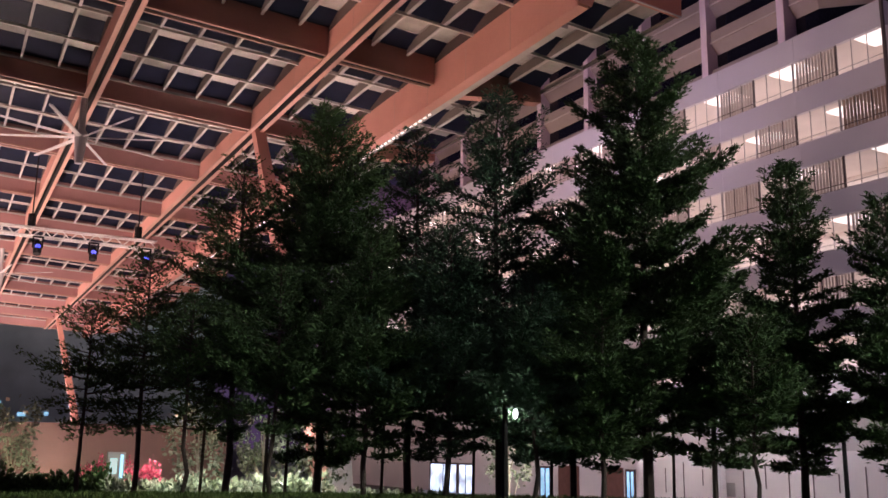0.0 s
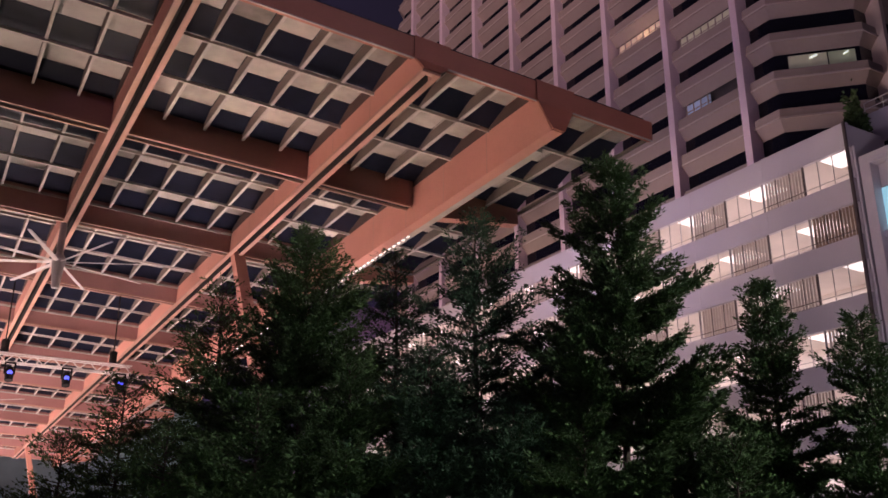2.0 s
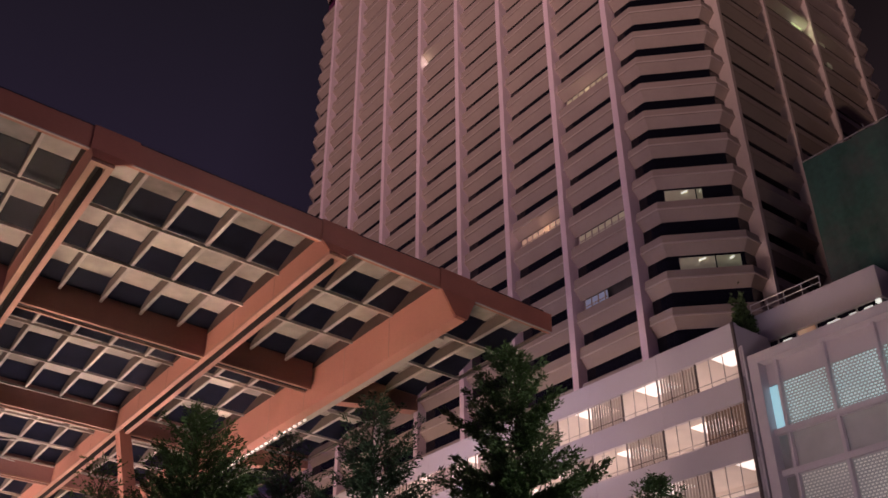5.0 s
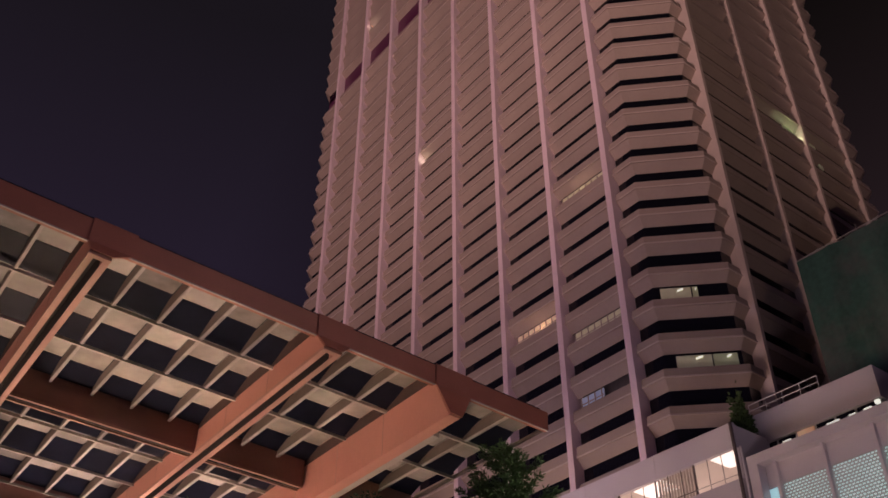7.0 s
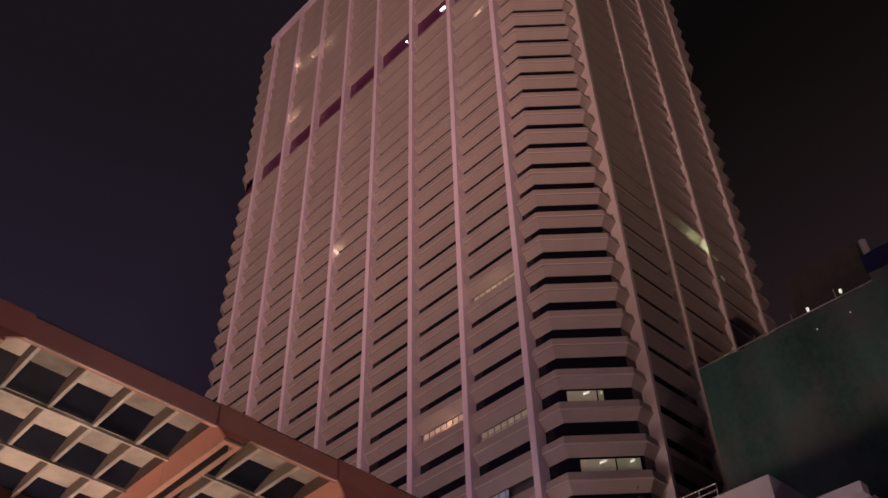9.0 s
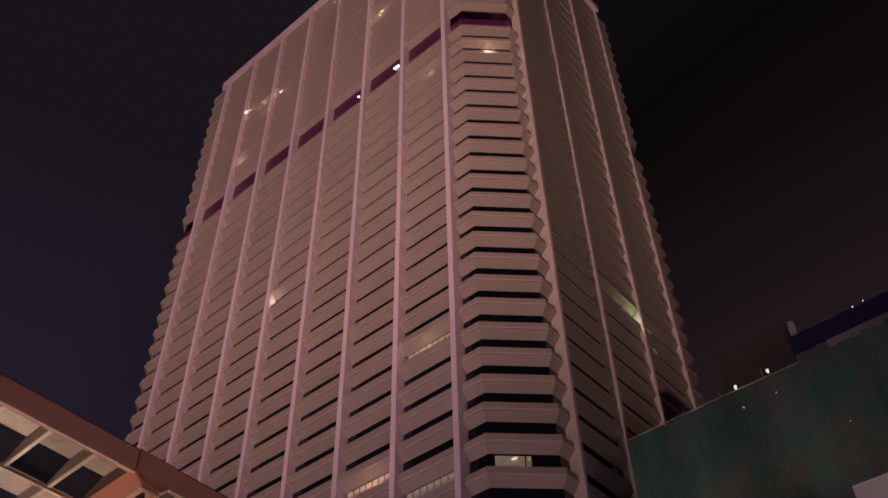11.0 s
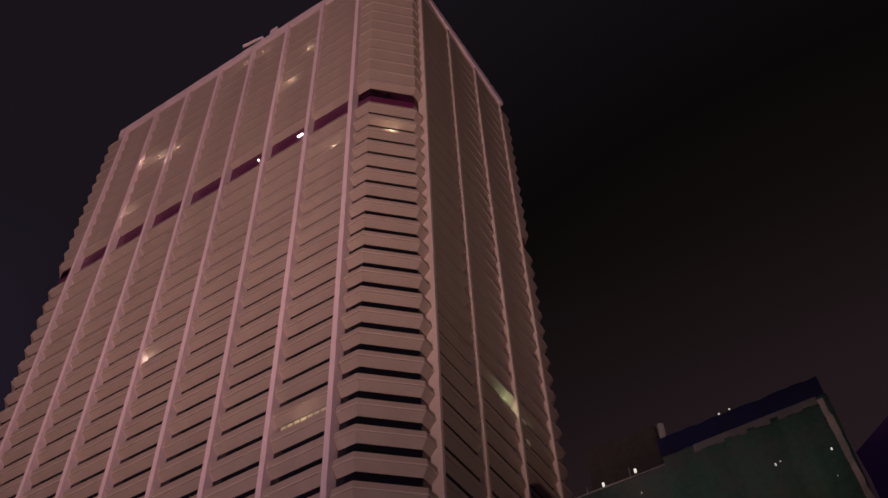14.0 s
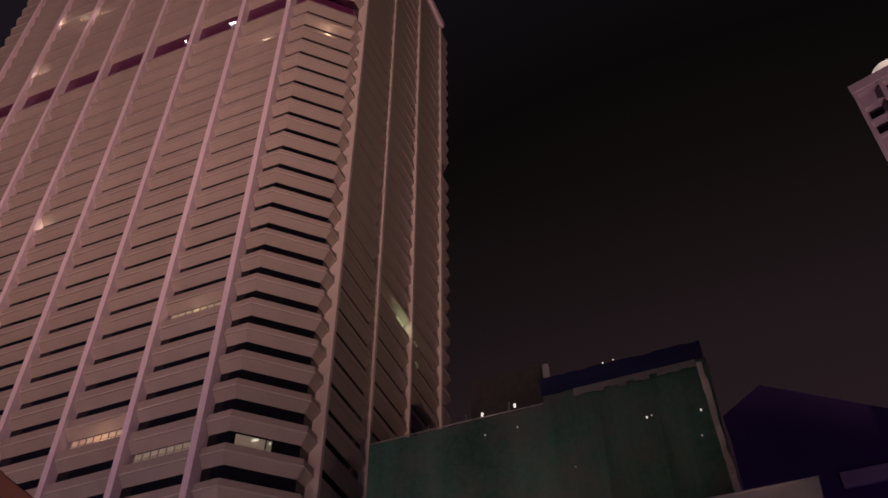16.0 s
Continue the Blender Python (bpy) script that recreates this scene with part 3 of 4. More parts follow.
part("header_panel", Geo().box(0.88, -16, 26.45 + UP, 1.0, -0.78, 28.0 + UP), PODIUM, nb)


def perforated(y0, y1, z0, z1):
    """A metal sheet with staggered oblong holes."""
    gd = Geo()
    nz = round((z1 - z0) / 0.21)
    for a in range(nz + 1):
        zz = z0 + (z1 - z0) * a / nz + UP
        gd.box(0.82, y0, zz - 0.045, 0.86, y1, zz + 0.045)
        if a < nz:
            y = y0 + 0.13 * (a % 2)
            while y < y1 - 0.05:
                gd.box(0.825, y, zz + 0.045, 0.855, y + 0.075, zz + (z1 - z0) / nz - 0.045)
                y += 0.27
    return gd


for z0, z1, mat in ((23.25, 26.4, SCREEN_GLOW), (20.45, 22.75, SCREEN), (16.65, 19.95, SCREEN_DIM), (13.85, 16.15, SCREEN), (10.05, 13.35, SCREEN_DIM), (4.5, 9.55, SCREEN)):
    for y0, y1 in ((-5.3, -1.9), (-8.95, -5.6), (-12.6, -9.25)):
        sc = part("screen_panel", Geo().box(0.9, y0, z0 + UP, 0.95, y1, z1 + UP), mat, nb, "plain grey metal panel" if mat is SCREEN else "back-lit perforated metal screen")
        if mat is not SCREEN:
            part("mesh_grille", perforated(y0, y1, z0, z1), SCREEN, sc)
part("roof_parapet", Geo().box(4, -8.6, 31.2 + UP, 12, 1.8, 33.6 + UP), PODIUM, nb)
part("rooftop_block", Geo().box(4.35, -8.4, 28.3 + UP, 12, 1.4, 31.2 + UP), SHADE_WALL, nb)
for j in range(6):
    part("window", Geo().box(4.22, -8.0 + j * 1.6, 29.9 + UP, 4.3, -6.6 + j * 1.6, 31.15 + UP), LIT_DIM if j == 3 else DARK_GLASS, nb)
for y, w in ((-6.2, 0.25), (-4.7, 0.5), (-0.9, 0.35), (-7.4, 0.3)):
    part("ceiling_lamp", Geo().box(4.14, y - w, 30.75 + UP, 4.2, y + w, 30.88 + UP), LAMP_SOFT, nb)
rail = part("roof_rail", Geo().tube([(4.1, 1.6, 34.6 + UP), (4.1, -4.4, 34.6 + UP)], 0.04, 6).tube([(4.1, 1.6, 34.1 + UP), (4.1, -4.4, 34.1 + UP)], 0.03, 6), WHITE_STEEL, nb)
for j in range(5):
    part("rail_post", Geo().tube([(4.1, 1.6 - j * 1.5, 33.6 + UP), (4.1, 1.6 - j * 1.5, 34.6 + UP)], 0.035, 6), WHITE_STEEL, rail)
part("security_lamp", Geo().box(3.7, -8.5, 30.7 + UP, 3.95, -8.2, 30.95 + UP), LAMP_SOFT, nb)

# ---------- netted building ----------
net = thing("netted_building", "building wrapped in dark green scaffold netting with navy tarpaulin", "building", 75, 4, GZ)


def cloth(y0, y1, z1, x0, seed, mat, name, z0=0.0):
    """A hanging net with vertical folds."""
    g = Geo()
    ny, nz = max(6, int((y1 - y0) / 0.6)), 14 if z1 - z0 > 10 else 2
    rows_ = []
    for b in range(nz + 1):
        z = z0 + (z1 - z0) * b / nz
        rows_.append([(x0 + 0.16 * noise.noise(Vector((seed, a * 0.35, b * 0.6))) + 0.05 * noise.noise(Vector((a * 1.3, b * 1.1, seed))), y0 + (y1 - y0) * a / ny, z + (0.25 * noise.noise(Vector((a * 0.4, seed, 3))) if b == nz else 0)) for a in range(ny + 1)])
    back = [[(x0 + 1.0, y, z) for _, y, z in r] for r in rows_]
    g.loft(rows_, closed=False)
    g.loft(back, closed=False)
    for e in (0, -1):
        g.loft([[r[e] for r in rows_], [r[e] for r in back]], closed=False)
    g.loft([rows_[-1], back[-1]], closed=False)
    return part(name, g, mat, net)


cloth(0, 16.2, 57.3 + UP, -0.1, 1, GREEN_NET, "netting")
cloth(16.2, 35.7, 57.0 + UP, 0.7, 5, GREEN_NET, "netting")
part("inner_structure", Geo().box(1.9, 0.3, 0, 14, 35.5, 56.6 + UP), GREY_OLD, net)
cloth(0.2, 16.3, 59.3 + UP, -0.35, 9, BLUE_NET, "tarpaulin", 57.2 + UP)
g = Geo()
for j in range(16):
    y = 1.0 + j * 0.75
    g.box(-0.45, y, 56.35 - 0.5 * noise.noise(Vector((j * 0.7, 1, 2))) + UP, -0.36, y + 0.75, 57.15 + UP)
part("torn_edge", g, GREY_OLD, net, "torn pale sheeting below the tarpaulin")
part("rear_block", Geo().box(16.5, 20.8, 0, 27, 30, 74.5 + UP), DARK_OLD, net)
strip = Geo()
edge_l, edge_r = [], []
for j in range(40):
    z = 28 + j * 0.74 + UP
    c = 0.72 - 0.045 * (57 - z + UP)
    w = 0.30 + 0.22 * noise.noise(Vector((j * 0.37, 4.1, 0.3))) + 0.12 * noise.noise(Vector((j * 1.1, 0.2, 7.0)))
    edge_l.append((c - w, z))
    edge_r.append((c + 0.28 + 0.1 * noise.noise(Vector((j * 0.9, 2.0, 1.0))), z))
strip.loft([[(-0.30, a, z), (-0.30 - 0.08 * math.sin(z), b, z), (-0.2, b, z), (-0.2, a, z)] for (a, z), (b, _) in zip(edge_l, edge_r)])
part("end_strip", strip, SHEETING, net, "torn pale sheeting down the net's edge")
part("net_edge_rope", Geo().tube([(0.6, 16.4, 57.0 + UP), (0.6, 26, 57.12 + UP), (0.6, 35.6, 57.05 + UP)], 0.07, 6), SHEETING, net)
for y, h in ((20.1, 1.3), (24.8, 1.0), (29.0, 0.8)):
    part("scaffold_post", Geo().tube([(0.9, y, 56.8 + UP), (0.9, y, 57.1 + h + UP)], 0.045, 6), STEEL_GREY, net)
for j in range(6):
    y = 2.6 + j * 2.7
    part("net_seam", Geo().tube([(-0.32, y + 0.05 * noise.noise(Vector((j, q, 0))), 20 + q * 4.5 + UP) for q in range(9)], 0.03, 5), GREEN_NET, net)
part("vent_pipe", Geo().tube([(1.0, 15.9, 58 + UP), (0.9, 15.9, 61.8 + UP)], 0.35, 10), SHADE_WALL, net)
for y, z, s in ((18.99, 56.56, .22), (22.44, 56.4, .22), (18.85, 53.99, .09), (22.22, 53.94, .1), (9.65, 59.08, .09), (8.6, 59.18, .08), (6.36, 51.78, .13), (5.9, 51.9, .08), (1.48, 51.28, .12), (1.89, 48.67, .08), (13.54, 48.29, .06)):
    part("work_lamp", Geo().tube([(-0.75, y, z - s * 0.8 + UP), (-0.75, y, z + s * 0.8 + UP)], [s * 0.5, s * 0.65], 8), LAMP_SOFT, net, "small white work lamp")

# ---------- blocks further off ----------
far = thing("residential_tower", "pinkish concrete tower with a grid of recessed windows", "building", 92, -22.5, GZ)
far.matrix_basis = pose(92, -22.5, GZ, 0, 0, -17)
part("core", Geo().box(0.8, -40, 0, 30, -0.3, 108 + UP), LILAC_WALL, far)
for k in range(26):
    z = 107.0 - 3.1 * k + UP
    part("floor_band", Geo().box(0, -40, z - 0.55, 30, 0, z), LILAC_WALL, far)
for j in range(12):
    part("pier", Geo().box(-0.1, -0.5 - j * 3.4, 0, 0.9, -j * 3.4, 108 + UP), LILAC_WALL, far)
part("parapet", Geo().box(-0.2, -40, 107.0 + UP, 30, 0.1, 108.6 + UP), LILAC_WALL, far)
for k in range(9):
    for j in range(5):
        if (k * 5 + j * 3) % 7 > 1:
            z = 107.0 - 3.1 * k + UP
            w = 1.3 + 0.5 * ((k + j) % 3)
            part("window", Geo().box(0.68, -0.7 - j * 3.4 - w, z - 2.5, 0.78, -0.7 - j * 3.4, z - 0.85), DARK_GLASS, far)
part("roof_drum", Geo().tube([(3.2, -5.2, 108.6 + UP), (3.2, -5.2, 111.2 + UP), (3.2, -5.2, 112.2 + UP)], [2.6, 2.2, 0.9], 20), LAMP_DRUM, far, "glowing white roof drum")
purple = thing("purple_lit_building", "low block washed in dim violet light", "building", 110, -30, GZ)
gable = [(44, 0), (44, 66 + UP), (36.1, 73.2 + UP), (30, 77 + UP), (16.6, 69.7 + UP), (0, 63 + UP), (0, 0)]
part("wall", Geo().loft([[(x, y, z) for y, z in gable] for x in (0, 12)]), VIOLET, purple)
part("roof_edge", Geo().box(-0.5, -2, 60 + UP, 0, 24, 62 + UP), SHADE_WALL, purple)
pale = thing("pale_parapet_building", "low pale clad block with a plain roof parapet", "building", 58, -1.9, GZ)
part("body", Geo().box(0.4, 0.4, 0, 10, 16, 31.2 + UP), SHADE_WALL, pale)
part("roof_parapet", Geo().loft([[(0, 0.2, 31.0 + UP), (10, 0.2, 31.0 + UP), (10, 17, 31.0 + UP), (0, 17, 31.0 + UP)], [(0, 0, 33.55 + UP), (10, 0, 33.55 + UP), (10, 17, 33.55 + UP), (0, 17, 33.55 + UP)]]), PODIUM, pale)
part("coping", Geo().box(-0.06, -0.06, 33.55 + UP, 10, 17, 33.65 + UP), PODIUM, pale)
lilac = thing("violet_screen_building", "distant building with a violet lit wall", "building", 56, 128, GZ)
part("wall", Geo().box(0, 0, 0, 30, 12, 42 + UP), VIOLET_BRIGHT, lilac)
vault = [(4 + 20 * t, 4.5 * math.sin(math.pi * t)) for t in np.linspace(0, 1, 13)]
part("vault_roof", Geo().loft([[(x, y, 29.5 + UP + h) for x, h in vault] + [(x, y, 28.7 + UP + h) for x, h in vault[::-1]] for y in (-6, -0.05)]), WHITE_WALL, lilac, "white vaulted roof")
teal = thing("distant_block", "dark teal distant block with a few lit windows", "building", -20, 190, GZ)
part("wall", Geo().box(0, 0, 0, 75, 15, 40), TEAL_DARK, teal)
for j in range(12):
    x, z = rng.uniform(33, 48), rng.uniform(4, 13)
    part("lit_window", Geo().box(x, -0.2, z, x + rng.uniform(0.6, 1.8), 0, z + 0.6), CYAN_GLOW if j % 3 else LIT_DIM, teal)
# ---------- canopy ----------
HN, HG = 18.1, 19.75
XB = [-10.6, -2.2, 6.17, 14.56, 19.85]
YR = [35.72 + 11.15 * k for k in range(11)]
Y0, Y1, X1 = 25.5, 35.7 + 11.2 * 10 + 1.0, 25.5
canopy = thing("plaza_canopy", "huge copper-coloured coffered steel and glass plaza canopy", "canopy", 14.7, 35.7, HN)


def rel(g):
    """Into the canopy's own place, with its slight fall to one side."""
    g.v = [(x - 14.7 + 0.025 * (y - 35.7), y - 35.7 + 0.015 * (x - 10.4), z - HN - 0.033 * (x - 13)) for x, y, z in g.v]
    return g


def beam_body(x, w, z0, tip):
    """A girder whose nose leans out from the fascia to its lower edge."""
    side = [(Y0 + 0.06, HG), (Y0 - 0.04, HN + 0.87), (tip, z0), (Y1, z0), (Y1, HG)]
    return Geo().loft([[(x - w, y, z) for y, z in side], [(x + w, y, z) for y, z in side]])


def nose_plate(x, w, tip, z0, reach):
    """The plate that closes a girder's nose and flares into the fascia."""
    rows_ = [(tip, z0, x + w), (Y0 - 0.06, HN + 0.87, x + w + reach), (Y0 - 0.04, HN + 1.76, x + w + reach * 1.1)]
    g = Geo()
    for (ya, za, xa), (yb, zb, xb) in zip(rows_, rows_[1:]):
        g.loft([[(x - w, ya - o, za), (xa, ya - o, za), (xb, yb - o, zb), (x - w, yb - o, zb)] for o in (0.08, 0.0)])
    return g


seams = [Y0 + 3.6 * j for j in range(1, 9)]
for x in XB[:-1]:
    body = beam_body(x - 0.24, 0.09, HN + 0.12, 24.8)
    twin = beam_body(x + 0.24, 0.09, HN + 0.12, 24.8)
    body.f += [tuple(i + len(body.v) for i in f) for f in twin.f]
    body.v += twin.v
    body.box(x - 0.15, 25.42, HN + 0.75, x + 0.15, Y1, HG - 0.01)
    b = part("main_beam", rel(body), BEAM, canopy)
    part("beam_flange", rel(Geo().box(x - 0.36, 24.75, HN, x - 0.15, Y1, HN + 0.12)), FLANGE, b)
    part("beam_flange", rel(Geo().box(x + 0.15, 24.75, HN, x + 0.36, Y1, HN + 0.12).box(x - 0.15, 24.75, HN, x + 0.15, 24.95, HN + 0.12)), FLANGE, b)
    # near-black sheets line the slot in place of its shade
    part("slot_shade", rel(Geo().box(x - 0.148, 25.45, HN + 0.55, x + 0.148, Y1, HN + 0.7).box(x - 0.149, 25.3, HN + 0.02, x - 0.138, Y1, HN + 0.56).box(x + 0.138, 25.3, HN + 0.02, x + 0.149, Y1, HN + 0.56)), GROOVE, b)
    part("nose_gusset", rel(nose_plate(x, 0.335, 24.75, HN + 0.1, 0.75)), FASCIA, b)
    # dark strips paint shade on the girder above the glazing bars
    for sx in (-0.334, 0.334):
        part("web_shade_strip", rel(Geo().box(x + sx - 0.006, Y0 + 0.3, HN + 1.10, x + sx + 0.006, Y1, HG - 0.02)), WEB_SHADE, b)
    for y in seams:
        for sx in (-0.332, 0.332):
            part("panel_seam", rel(Geo().box(x + sx - 0.004, y - 0.02, HN + 0.13, x + sx + 0.004, y + 0.02, HN + 1.09)), FLANGE, b)
x = XB[-1]
edge = part("edge_beam", rel(beam_body(x, 0.25, HN - 0.72, 24.6)), BEAM, canopy, "deep copper-coloured edge girder")
part("gutter", rel(Geo().box(x + 0.25, Y0 + 0.9, HN - 0.68, x + 0.62, Y1, HN - 0.56).box(x + 0.57, Y0 + 0.9, HN - 0.56, x + 0.62, Y1, HN - 0.32)), STEEL_GREY, edge, "grey steel gutter")
for j in range(90):
    yl = 37.2 + 0.5 * j
    part("strip_light", rel(Geo().box(x + 0.36, yl, HN - 0.72, x + 0.44, yl + 0.2, HN - 0.68)), LED, edge, "small white strip light")
part("nose_gusset", rel(nose_plate(x, 0.28, 24.55, HN - 0.7, 1.15)), FASCIA, edge)
part("web_shade_strip", rel(Geo().box(x - 0.26, Y0 + 0.3, HN + 1.10, x - 0.248, Y1, HG - 0.02)), WEB_SHADE, edge)
for y in seams:
    part("panel_seam", rel(Geo().box(x - 0.256, y - 0.025, HN - 0.7, x - 0.249, y + 0.025, HN + 1.09)), FLANGE, edge)
for y in YR:
    for a, b in zip(XB[:-1], XB[1:]):
        cb = part("cross_beam", rel(Geo().box(a + 0.33, y - 0.24, HN + 0.1, b - 0.33, y + 0.24, HG)), CROSS, canopy)
        part("beam_flange", rel(Geo().box(a + 0.37, y - 0.28, HN, b - 0.37, y - 0.17, HN + 0.1)), FLANGE, cb)
        part("beam_flange", rel(Geo().box(a + 0.37, y + 0.17, HN, b - 0.37, y + 0.28, HN + 0.1)), FLANGE, cb)
        part("slot_shade", rel(Geo().box(a + 0.37, y - 0.17, HN + 0.07, b - 0.37, y + 0.17, HN + 0.096)), GROOVE, cb)
    part("bracket", rel(Geo().loft([[(x + 0.25, yy, HN - 0.3), (x + 0.25, yy, HG), (X1, yy, HG), (X1, yy, HN + 0.55)] for yy in (y - 0.3, y + 0.3)])), BEAM, canopy, "tapered cantilever bracket")
part("front_fascia", rel(Geo().loft([[(xx, Y0 - 0.02, HN + 0.92), (xx, Y0 - 0.06, HN + 1.72), (xx, Y0 + 0.2, HN + 1.72), (xx, Y0 + 0.2, HN + 0.92)] for xx in (XB[0] - 6, X1)])), FASCIA, canopy, "dark red-brown fascia")
part("side_fascia", rel(Geo().box(X1 - 0.06, Y0, HN + 1.02, X1 + 0.05, Y1, HN + 1.16)), BAR_WEB, canopy)
part("fascia_trim", rel(Geo().box(XB[0], Y0 - 0.05, HN + 0.87, X1, Y0 + 0.02, HN + 0.91)), BAR, canopy)
def dark_strip(g, xa, xb, ya, yb):
    """A dark strip at a tilt below the glass, painting its dark reflection."""
    g.loft([[(x, ya - 0.25, HG + 0.0), (x, yb, HG - 0.42), (x, yb, HG - 0.36), (x, ya - 0.25, HG + 0.06)] for x in (xa + 0.02, xb - 0.02)])
    return g


# glazing: bars under a checker of glass panes and dark painted reflections
bar_rest, web_rest, pane_rest, dark_rest = Geo(), Geo(), Geo(), Geo()
cols = XB + [X1]
rows_y = [Y0] + YR
ZBAR = HN + 1.02
for a, b in zip(cols[:-1], cols[1:]):
    nx = 5 if b - a > 6 else 3
    a2, b2 = a + 0.34, b - (0.34 if b < X1 else 0.1)
    for r, (y0, y1) in enumerate(zip(rows_y[:-1], rows_y[1:])):
        y0b, y1b = y0 + (0.25 if r else 0.0), y1 - 0.25
        near = r < 2 and a > -3
        for j in range(1, nx):
            xx = a + (b - a) * j / nx
            if near:
                gb = part("glazing_bar", rel(Geo().box(xx - 0.055, y0b, ZBAR, xx + 0.055, y1b, ZBAR + 0.07)), BAR, canopy)
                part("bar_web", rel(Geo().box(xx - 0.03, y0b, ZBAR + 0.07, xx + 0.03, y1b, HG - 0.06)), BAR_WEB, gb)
            else:
                bar_rest.box(xx - 0.055, y0b, ZBAR, xx + 0.055, y1b, ZBAR + 0.07)
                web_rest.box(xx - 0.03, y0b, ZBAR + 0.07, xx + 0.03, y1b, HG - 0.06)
        ys = [y0 + (y1 - y0) * (0.32, 0.63, 0.97 if r else 0.63)[j] for j in range(3 if r else 2)]
        for yy in ys:
            if near:
                part("glazing_bar", rel(Geo().box(a2, yy - 0.05, ZBAR - 0.06, b2, yy + 0.05, ZBAR + 0.06)), BAR, canopy)
            else:
                bar_rest.box(a2, yy - 0.05, ZBAR - 0.06, b2, yy + 0.05, ZBAR + 0.06)
        for j in range(3):
            ya, yb = y0 + (y1 - y0) * j / 3, y0 + (y1 - y0) * (j + 1) / 3
            ym = ya + (yb - ya) * (0.70 if r == 0 else 0.62)
            for i in range(nx):
                xa, xb = a + (b - a) * i / nx, a + (b - a) * (i + 1) / nx
                if near:
                    part("glass_pane", rel(Geo().box(xa + 0.03, ya, HG + 0.02, xb - 0.03, ym, HG + 0.06)), PANE, canopy)
                    part("dark_reflection_strip", rel(dark_strip(Geo(), xa, xb, ym, yb)), DARK_PANE, canopy)
                else:
                    pane_rest.box(xa + 0.03, ya, HG + 0.02, xb - 0.03, ym, HG + 0.06)
                    dark_strip(dark_rest, xa, xb, ym, yb)
tagged(part("glazing_bar_rest", rel(bar_rest), BAR, canopy), kind="stuff")
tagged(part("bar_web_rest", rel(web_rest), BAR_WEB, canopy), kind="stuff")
tagged(part("glass_pane_rest", rel(pane_rest), PANE, canopy), kind="stuff")
tagged(part("dark_reflection_strip_rest", rel(dark_rest), DARK_PANE, canopy), kind="stuff")
part("roof_deck", rel(Geo().box(XB[0], Y0 + 0.2, HG + 0.25, X1 - 0.2, Y1, HG + 0.3)), DARK_PANE, canopy)
for k in (1, 9):
    y = YR[k]
    part("column", rel(Geo().loft([[(14.7 + 5.2 * t - w, y - w, z), (14.7 + 5.2 * t + w, y - w, z), (14.7 + 5.2 * t + w, y + w, z), (14.7 + 5.2 * t - w, y + w, z)] for t, w, z in ((0, 0.30, HN + 0.2), (1, 0.55, GZ + 1.0))])), BEAM, canopy, "slanted copper-coloured column")
    part("column_plinth", rel(Geo().loft([[(20 - w, y - w, z), (20 + w, y - w, z), (20 + w, y + w, z), (20 - w, y + w, z)] for w, z in ((0.95, GZ), (0.6, GZ + 4.4))])), SHADE_WALL, canopy, "tapered pale stone plinth")


# ---------- ceiling fans ----------
def fan(x, y, z, turn):
    f = thing("ceiling_fan", "huge white eight-bladed ceiling fan under the canopy", "fan", x, y, z, "canopy fans")
    f.matrix_basis = pose(x, y, z, 0, 0, turn)
    part("drop_rod", Geo().tube([(0, 0, 0.3), (0, 0, 2.0)], 0.16, 12), FAN_WHITE, f)
    part("motor_hub", Geo().tube([(0, 0, 0.35), (0, 0, 0.12), (0, 0, -0.12), (0, 0, -1.3)], [0.22, 0.34, 0.3, 0.17], 16), FAN_WHITE, f)
    for j in range(8):
        a = 2 * math.pi * j / 8
        c, s = math.cos(a), math.sin(a)
        ring = lambda r, w, d: [(c * r - s * w * q, s * r + c * w * q, d * q + h) for q, h in ((-1, 0), (0, 0.035), (1, 0), (0, -0.02))]
        part("blade", Geo().loft([ring(0.25, 0.11, 0.03), ring(2.2, 0.11, 0.025), ring(4.5, 0.09, 0.01), ring(4.6, 0.03, 0.0)]), FAN_WHITE, f)


fan(6.1, 46.6, 16.1, 20)
fan(5.6, 80.5, 14.6, 5)

# ---------- lighting truss with stage lamps ----------
truss = thing("lighting_truss", "white aluminium lighting truss hung below the canopy", "truss", 8, 58, 13.3)
for dy, dz in ((-0.25, 0), (0.25, 0), (-0.25, 0.5), (0.25, 0.5)):
    part("chord", Geo().tube([(-9, dy, dz), (4.5, dy, dz)], 0.05, 6), WHITE_STEEL, truss)
for j in range(27):
    a = -9 + j * 0.5
    part("lacing", Geo().tube([(a, -0.25, 0 if j % 2 else 0.5), (a + 0.5, -0.25, 0.5 if j % 2 else 0)], 0.03, 5), WHITE_STEEL, truss)
for dx in (-7.5, -2.6, 3.4):
    part("hoist", Geo().tube([(dx, 0, 0.6), (dx, 0, 1.3)], 0.22, 8), GROOVE, truss, "black chain hoist")
    part("chain", Geo().tube([(dx, 0, 1.3), (dx, 0, 4.8)], 0.04, 5), GROOVE, truss)
